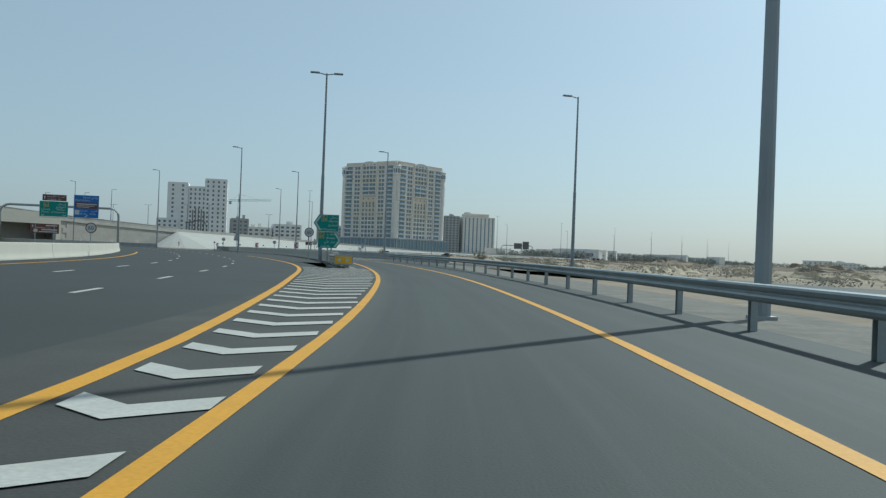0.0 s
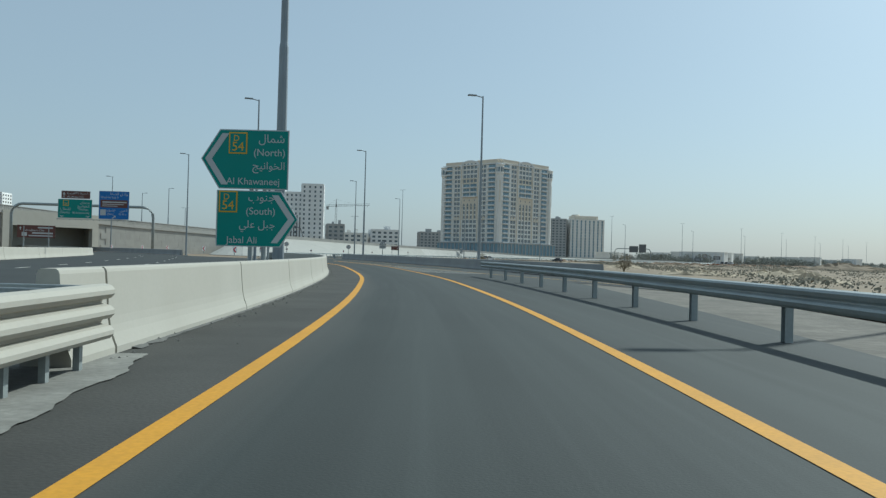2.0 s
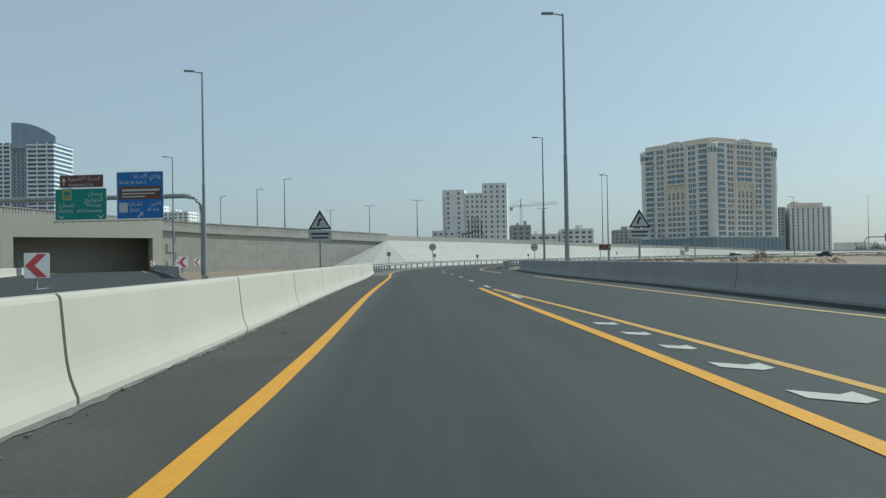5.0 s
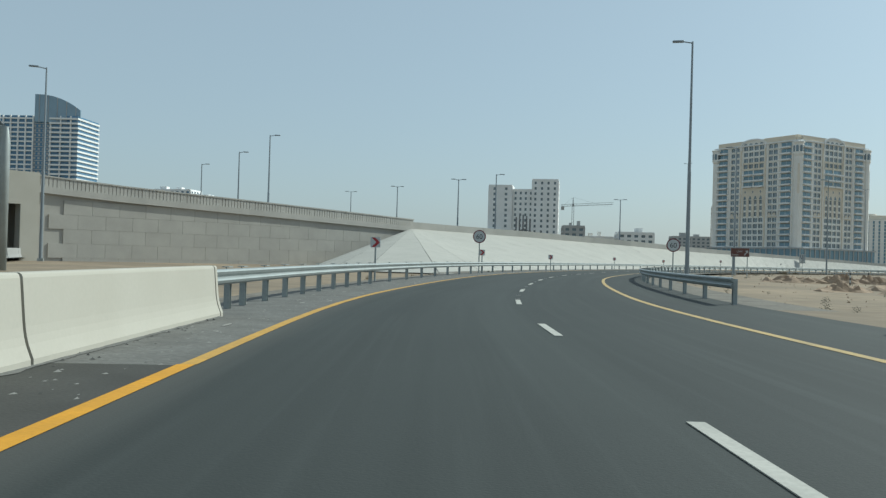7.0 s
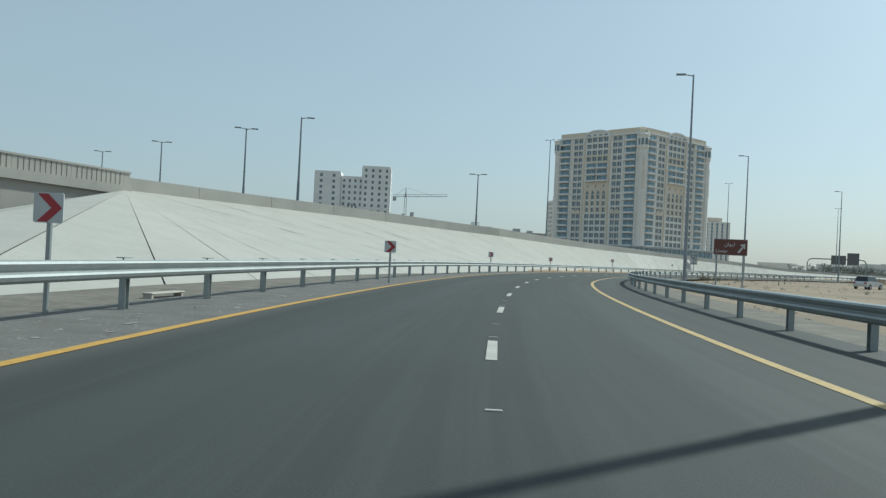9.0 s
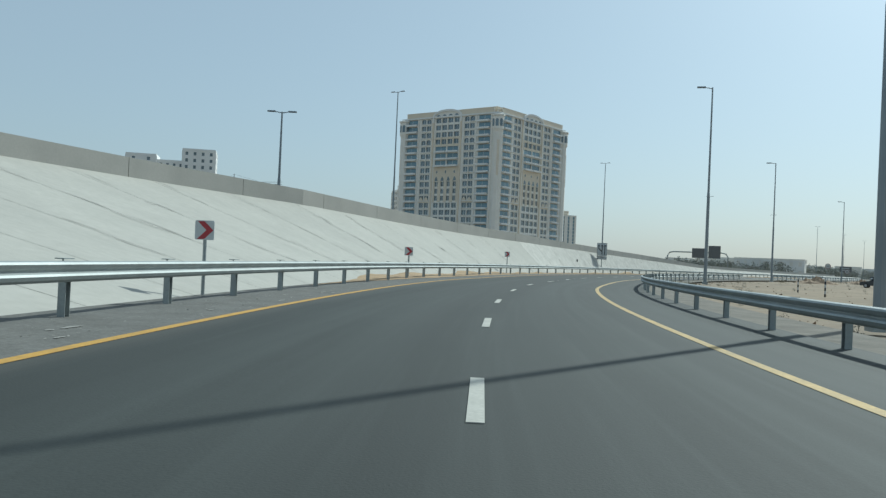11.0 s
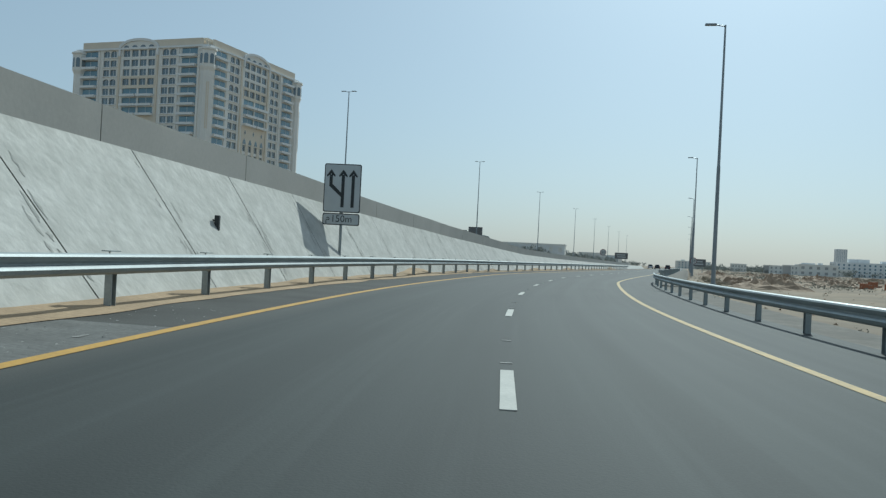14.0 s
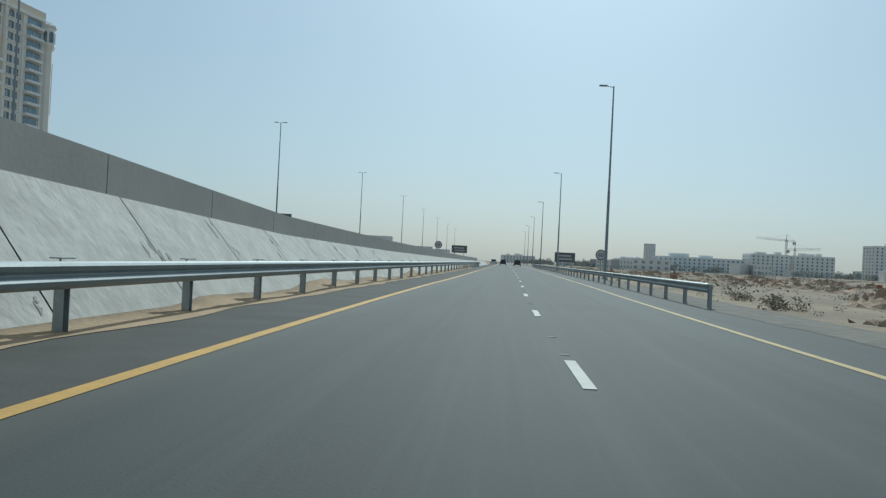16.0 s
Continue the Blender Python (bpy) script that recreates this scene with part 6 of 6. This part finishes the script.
for k in range(105):
    a = radians(rnd.uniform(2, 76))
    d = rnd.uniform(700, 1350)
    x, y = 20 + d * math.sin(a), 260 + d * math.cos(a)
    if k % 4 == 0:
        x, y, _, _ = EDGE.at(rnd.uniform(station(700), station(1150)), -rnd.uniform(70, 170))
    elif EDGE.near(x, y)[1] < 40:
        continue
    e = base("villa", pose(x, y, -0.35, 0, 0, rnd.uniform(-50, 10)), "low flat-roofed villa among dusty, haze-paled trees on the horizon", "house", "villas")
    w, d2, h = rnd.uniform(14, 28), rnd.uniform(10, 16), rnd.choice((6.5, 7.5, 9.5))
    bm = windowed_wall(bmesh.new(), w, 0, 2, h / 2, even(w, 5, 0.4), 0.4)
    part("front_wall", bm, CREAM if k % 3 else PALE, e)
    bm = bmesh.new()
    box(bm, 0.1, w - 0.1, 0.05, d2, 0, h)
    part("body", bm, GREYB if k % 2 else CREAM, e)
    bm = bmesh.new()
    box(bm, -0.2, w + 0.2, -0.5, d2 + 0.2, h, h + 0.8)
    part("roof", bm, CREAM, e)

# scrub and stones beside the rails
rnd = random.Random(9)
bm = bmesh.new()
for k in range(260):
    s = rnd.uniform(station(205), station(560))
    x, y, _, _ = EDGE.at(s, rnd.choice((rnd.uniform(12.5, 30), rnd.uniform(12, 18), rnd.uniform(20, 60))))
    r = rnd.uniform(0.12, 0.32)
    clump(bm, x, y, -0.33 + r * 0.4, r, rnd, 60, 0.3)
for k in range(3600):
    x, y = 14 + 400 * rnd.random() ** 1.6, rnd.uniform(55, 900)
    if EDGE.near(x, y)[1] < 22 or RIGHT.near(x, y)[1] < 14 and y < 150:
        continue
    q = rnd.uniform(0.3, 1.3)
    for _ in range(46):
        c = Vector((x + rnd.gauss(0, q), y + rnd.gauss(0, q), -0.34 + q * rnd.uniform(0.05, 0.5)))
        v = Vector((rnd.gauss(0, 1), rnd.gauss(0, 1), rnd.gauss(0, 0.5))).normalized() * q * rnd.uniform(0.05, 0.13)
        w = v.orthogonal().normalized() * q * rnd.uniform(0.06, 0.14)
        bm.faces.new([bm.verts.new(c + p) for p in (v, w, -v, -w)])
tagged(part("dry_scrub", bm, SCRUB), "small dry scrub growing in the sand", "scrub", kind="stuff")
bm = bmesh.new()
for y, r, h in ((238, 5.6, 0.11), (245.5, 5.9, 0.12), (230, 6.2, 0.1)):
    x, yy, _, _ = EDGE.at(station(y), -r)
    for q in range(4):
        clump(bm, x + rnd.gauss(0, 0.3), yy + rnd.gauss(0, 0.3), -0.32 + h * 0.5, h * 1.6, rnd, 60, 0.3)
tagged(part("roadside_weeds", bm, DRY), "low green weeds on the sand behind the rail", "weeds", kind="stuff")


def heap(x, y, rx, ry, h, seed, mat=EARTH, label="uneven heap of sandy rubble"):
    rnd = random.Random(seed)
    bm = bmesh.new()
    n, m = 22, 9
    rows = []
    for j in range(m + 1):
        f = j / m
        row = []
        for i in range(n):
            a = 2 * math.pi * i / n
            q = Vector((math.cos(a) * f, math.sin(a) * f, seed * 3.1))
            wob = 1 + 0.25 * noise.noise(q * 2.3)
            zz = h * (1 - f * f) * (0.4 + 1.1 * abs(noise.noise(q * 5.5))) - 0.1 * f
            row.append(bm.verts.new((rx * f * wob * math.cos(a), ry * f * wob * math.sin(a), max(zz, -0.1))) if j else None)
        rows.append(row)
    top = bm.verts.new((0, 0, h * 0.8))
    for i in range(n):
        bm.faces.new((top, rows[1][i], rows[1][(i + 1) % n]))
    for a, b in zip(rows[1:], rows[2:]):
        for i in range(n):
            bm.faces.new((a[i], b[i], b[(i + 1) % n], a[(i + 1) % n]))
    ob = part("sand_mound", bm, mat)
    ob.matrix_basis = pose(x, y, -0.36, 0, 0, seed * 37)
    return tagged(ob, label, "heap", "rubble heaps")


rnd = random.Random(12)
for k in range(90):
    s = rnd.uniform(station(452), station(640))
    r = rnd.uniform(17, 85)
    x, y, _, _ = EDGE.at(s, r)
    g = rnd.uniform(1.5, 6)
    heap(x, y, g, g * rnd.uniform(0.5, 0.9), rnd.uniform(0.4, 1.3), k + 1)
for k in range(26):
    x, y, _, _ = EDGE.at(rnd.uniform(station(212), station(275)), rnd.uniform(22, 60))
    g = rnd.uniform(1.2, 4)
    heap(x, y, g, g * rnd.uniform(0.5, 0.9), rnd.uniform(0.4, 1.1), 120 + k)
for k, (x, y) in enumerate(((150, 330), (190, 420), (110, 250), (230, 360), (90, 330), (260, 300), (170, 260))):
    heap(x, y, 16, 9, 3.0, 60 + k, SAND, "pale heap of excavated sand")
for k, (x, y, rx, ry, h) in enumerate(((27, 104, 6, 3, 1.5), (34, 99, 4, 3, 1.1), (40, 92, 6, 3, 1.1), (47, 96, 5, 3, 1.0), (33, 118, 5, 3, 1.2), (58, 104, 7, 4, 1.2), (20, 128, 4, 2.5, 0.9), (14, 150, 5, 3, 0.9), (26, 160, 6, 3, 1.1), (0, 205, 5, 3, 0.9), (12, 214, 6, 4, 1.1))):
    heap(x, y, rx, ry, h, 80 + k, PALESAND, "pale heap of loose sand among scrub")
bm = bmesh.new()
rnd = random.Random(15)
for k in range(3200):
    s = rnd.uniform(station(205), station(640))
    x, y, _, _ = EDGE.at(s, 12.2 + 60 * rnd.random() ** 2)
    r = rnd.uniform(0.03, 0.13) * (1.5 if k % 12 == 0 else 1.0)
    v = [bm.verts.new((x + r * rnd.uniform(-1, 1), y + r * rnd.uniform(-1, 1), -0.36 + r * q * rnd.uniform(0.5, 1.0))) for q in (0, 0, 0, 0.9)]
    for q in ((0, 1, 3), (1, 2, 3), (2, 0, 3), (0, 2, 1)):
        bm.faces.new([v[i] for i in q])
tagged(part("loose_stones", bm, EARTH), "loose stones and broken rubble lying on the sand", "stones", kind="stuff")
bm = bmesh.new()
for k in range(40):
    s = rnd.uniform(station(470), station(560))
    x, y, _, _ = EDGE.at(s, rnd.uniform(30, 80))
    u, w = rnd.uniform(0.3, 1.6), rnd.uniform(0.2, 0.7)
    box(bm, x, x + u, y, y + w, -0.36, rnd.uniform(-0.2, 0.5))
tagged(part("scrap_boards", bm, RUST), "orange boards and scrap scattered on the rubble", "scrap", kind="stuff")

# sand and gravel spilt over the edge of the paving on the inner side
bm = bmesh.new()
rows = []
s = station(436)
while s < station(620):
    f = min(1.0, (s - station(436)) / 30)
    a = right_edge(s) - f * (0.75 + 0.55 * noise.noise(Vector((s * 0.11, 2, 0))) + 0.25 * noise.noise(Vector((s * 0.6, 8, 0))))
    row = []
    for r, z in ((a, 0.006), (right_edge(s) + 0.1, 0.024), (right_edge(s) + 1.6 + 0.8 * noise.noise(Vector((s * 0.2, 5, 0))), -0.03)):
        x, y, _, _ = EDGE.at(s, r)
        row.append(bm.verts.new((x, y, road_z(x, y) + z)))
    rows.append(row)
    s += 0.7
for a, b in zip(rows, rows[1:]):
    for k in range(2):
        bm.faces.new((a[k], a[k + 1], b[k + 1], b[k]))
tagged(part("gravel_spill", bm, VERGE), "brown sand and gravel spilt over the road edge", "sand", kind="stuff")

# sand drifted against the foot of the bank
bm = bmesh.new()
rows = []
s = station(322)
while s < station(540):
    big = 0.55 + 0.75 * min(1.0, max(0.0, (s - station(405)) / 25))
    q = 0.02 + big * max(0.0, 0.12 + noise.noise(Vector((s * 0.13, 0, 0)))) + 0.14 * noise.noise(Vector((s * 0.5, 3, 0)))
    f = min(1.0, (s - station(322)) / 18)
    q = max(0.05, q) * f
    x0, y0, _, _ = EDGE.at(s, -2.4 + f * (0.78 - 0.3 * noise.noise(Vector((s * 0.3, 7, 0)))))
    x1, y1, _, _ = EDGE.at(s, -2.45)
    top = bank_at(s, 0.045 * f + q * 0.2)
    rows.append([bm.verts.new((x0, y0, road_z(x0, y0) + 0.005)), bm.verts.new((x1, y1, road_z(x1, y1) + 0.06 * f + q * 0.4)), bm.verts.new(top + Vector((0, 0, -0.03)))])
    s += 0.8
for a, b in zip(rows, rows[1:]):
    for k in range(2):
        bm.faces.new((a[k], b[k], b[k + 1], a[k + 1]))
SANDY = material("drift_sand", (0.46, 0.325, 0.19), 0.95, grain=0.4, grain_size=9, blotch=0.5, blotch_size=1.5, bump=0.02)
tagged(part("sand_drift", bm, SANDY, smooth=True), "orange sand drifted against the foot of the bank", "sand", kind="stuff")


# grit and litter on the shoulder beside the bend
rnd = random.Random(52)
CHIP = material("pale_chips", (0.31, 0.30, 0.275), 0.9, spread=0.0, blotch=0.6, blotch_size=0.5)
bm = bmesh.new()
for k in range(1800):
    s = rnd.uniform(station(188), station(395))
    x, y, _, _ = EDGE.at(s, -0.25 - abs(rnd.gauss(0, 0.85)))
    r = rnd.uniform(0.008, 0.03) * (2.2 if k % 40 == 0 else 1.0)
    z = road_z(x, y) - 0.004
    v = [bm.verts.new((x + r * rnd.uniform(0.6, 1.3) * math.cos(q), y + r * rnd.uniform(0.8, 2.0) * math.sin(q), z)) for q in (0.3, 2.3, 4.4)] + [bm.verts.new((x, y, z + r * rnd.uniform(0.3, 0.8)))]
    for q in ((0, 1, 3), (1, 2, 3), (2, 0, 3)):
        bm.faces.new([v[i] for i in q])
for k in range(120):
    s = rnd.uniform(station(190), station(392))
    r0, half, q = -0.35 - rnd.random() * 1.2, rnd.uniform(0.02, 0.07), rnd.uniform(0.15, 0.7)
    left, right = [], []
    for j in range(6):
        ww = half * math.sin(math.pi * (j + 0.3) / 5.6) * rnd.uniform(0.5, 1.3)
        for side, row in ((-1, left), (1, right)):
            x, y, _, _ = EDGE.at(s + q * j / 5, r0 + side * ww)
            row.append(bm.verts.new((x, y, road_z(x, y) + 0.001 + 0.0004 * (k % 10))))
    for j in range(5):
        bm.faces.new((left[j], right[j], right[j + 1], left[j + 1]))
tagged(part("shoulder_grit", bm, CHIP), "pale grit and dust scuffs lying on the shoulder", "grit", kind="stuff")

# lone bush on the sand past the merge
rnd = random.Random(44)
for bx, by in ((-19, 265), (7.3, 164)):
    e = base("bush", pose(bx, by, -0.35), "round brownish dry bush standing on the sand", "bush", "bushes")
    bm = bmesh.new()
    for k in range(5):
        tube(bm, [(0, 0, 0), (0.25 * math.cos(k * 1.3), 0.25 * math.sin(k * 1.3), 0.6), (0.75 * math.cos(k * 1.3), 0.75 * math.sin(k * 1.3), 1.4)], [0.06, 0.045, 0.02], 5)
    part("stem", bm, DRY, e)
    bm = bmesh.new()
    for k in range(30):
        clump(bm, rnd.gauss(0, 0.6), rnd.gauss(0, 0.6), rnd.uniform(0.4, 2.0), 0.42, rnd, 26, 0.45)
    part("crown", bm, DRY, e)

for bx, by, bw, bh in ((-42.7, 356.8, 1.0, 0.55), (-40.5, 361.5, 0.6, 0.4), (-2.5, 441.0, 0.8, 0.45), (10.5, 462.0, 1.3, 0.6), (17.0, 470.0, 0.9, 0.5), (-46.2, 262.0, 0.5, 0.35)):
    e = base("low_bush", pose(bx, by, -0.36), "low dry brown bush behind the guard rail", "bush", "low bushes")
    bm = bmesh.new()
    for k in range(4):
        tube(bm, [(0, 0, 0), (bw * 0.5 * math.cos(k * 1.7), bw * 0.5 * math.sin(k * 1.7), bh * 0.8)], [0.025, 0.012], 4)
    part("stem", bm, DRY, e)
    bm = bmesh.new()
    for k in range(22):
        clump(bm, rnd.gauss(0, bw * 0.45), rnd.gauss(0, bw * 0.45), rnd.uniform(0.15, 0.9) * bh, bh * 0.5, rnd, 40, 0.42)
    part("crown", bm, DRY, e)

# ---------------------------------------------------------------- cars far ahead
CARGLASS = material("car_glass", (0.02, 0.025, 0.03), 0.08)
PAINT_W = material("white_car_paint", (0.6, 0.6, 0.6), 0.3)
PAINT_D = material("dark_car_paint", (0.05, 0.055, 0.06), 0.3)
RIM = material("wheel_rim", (0.4, 0.4, 0.42), 0.35, metal=0.8)


def car(x, y, heading, paint, label):
    e = base("car", pose(x, y, road_z(x, y) if EDGE.near(x, y)[1] < 12 else -0.35, 0, 0, heading), label, "car", "cars ahead")
    bm = bmesh.new()
    side = [(-2.25, 0.35), (-2.3, 0.75), (-2.15, 1.0), (-1.1, 1.05), (1.0, 1.0), (2.1, 0.85), (2.25, 0.6), (2.2, 0.35)]
    a = [bm.verts.new((-0.9, y_, z)) for y_, z in side]
    b = [bm.verts.new((0.9, y_, z)) for y_, z in side]
    bm.faces.new(a[::-1])
    bm.faces.new(b)
    for k in range(len(side)):
        bm.faces.new((a[k], a[(k + 1) % len(side)], b[(k + 1) % len(side)], b[k]))
    bmesh.ops.recalc_face_normals(bm, faces=bm.faces)
    part("body", bm, paint, e)
    bm = bmesh.new()
    v = [bm.verts.new(p) for p in ((-0.85, -2.0, 1.0), (0.85, -2.0, 1.0), (0.85, 1.0, 1.0), (-0.85, 1.0, 1.0), (-0.68, -1.6, 1.62), (0.68, -1.6, 1.62), (0.68, 0.2, 1.62), (-0.68, 0.2, 1.62))]
    for q in ((4, 5, 6, 7), (0, 1, 5, 4), (1, 2, 6, 5), (2, 3, 7, 6), (3, 0, 4, 7)):
        bm.faces.new([v[i] for i in q])
    part("cabin_glass", bm, CARGLASS, e)
    bm = bmesh.new()
    soft_box(bm, -0.7, 0.7, -1.65, 0.25, 1.6, 1.67, 0.02)
    part("roof", bm, paint, e)
    for wx in (-0.86, 0.86):
        for wy in (-1.4, 1.4):
            bm = bmesh.new()
            tube(bm, [(wx - 0.1, wy, 0.33), (wx + 0.1, wy, 0.33)], [0.33, 0.33], 14)
            t = part("wheel", bm, DARK, e)
            bm = bmesh.new()
            tube(bm, [(wx - 0.11, wy, 0.33), (wx + 0.11, wy, 0.33)], [0.2, 0.2], 10)
            part("rim", bm, RIM, t)
    for wx in (-0.7, 0.7):
        bm = bmesh.new()
        box(bm, wx - 0.16, wx + 0.16, -2.31, -2.26, 0.72, 0.9)
        part("tail_light", bm, SIGNRED, e)


for s, r, paint, lab in ((station(640), 6.0, PAINT_D, "dark saloon car driving far ahead"), (station(655), 2.0, PAINT_D, "dark saloon car driving far ahead"), (station(668), -1.0, PAINT_W, "white saloon car driving far ahead")):
    x, y, dx, dy = EDGE.at(s, r)
    car(x, y, math.degrees(math.atan2(-dx, dy)), paint, lab)
car(-23.2, 352.5, -40, PAINT_W, "white car parked on the sand beyond the guard rail")
car(1.6, 416.0, 55, PAINT_D, "dark car parked on the sand beyond the guard rail")
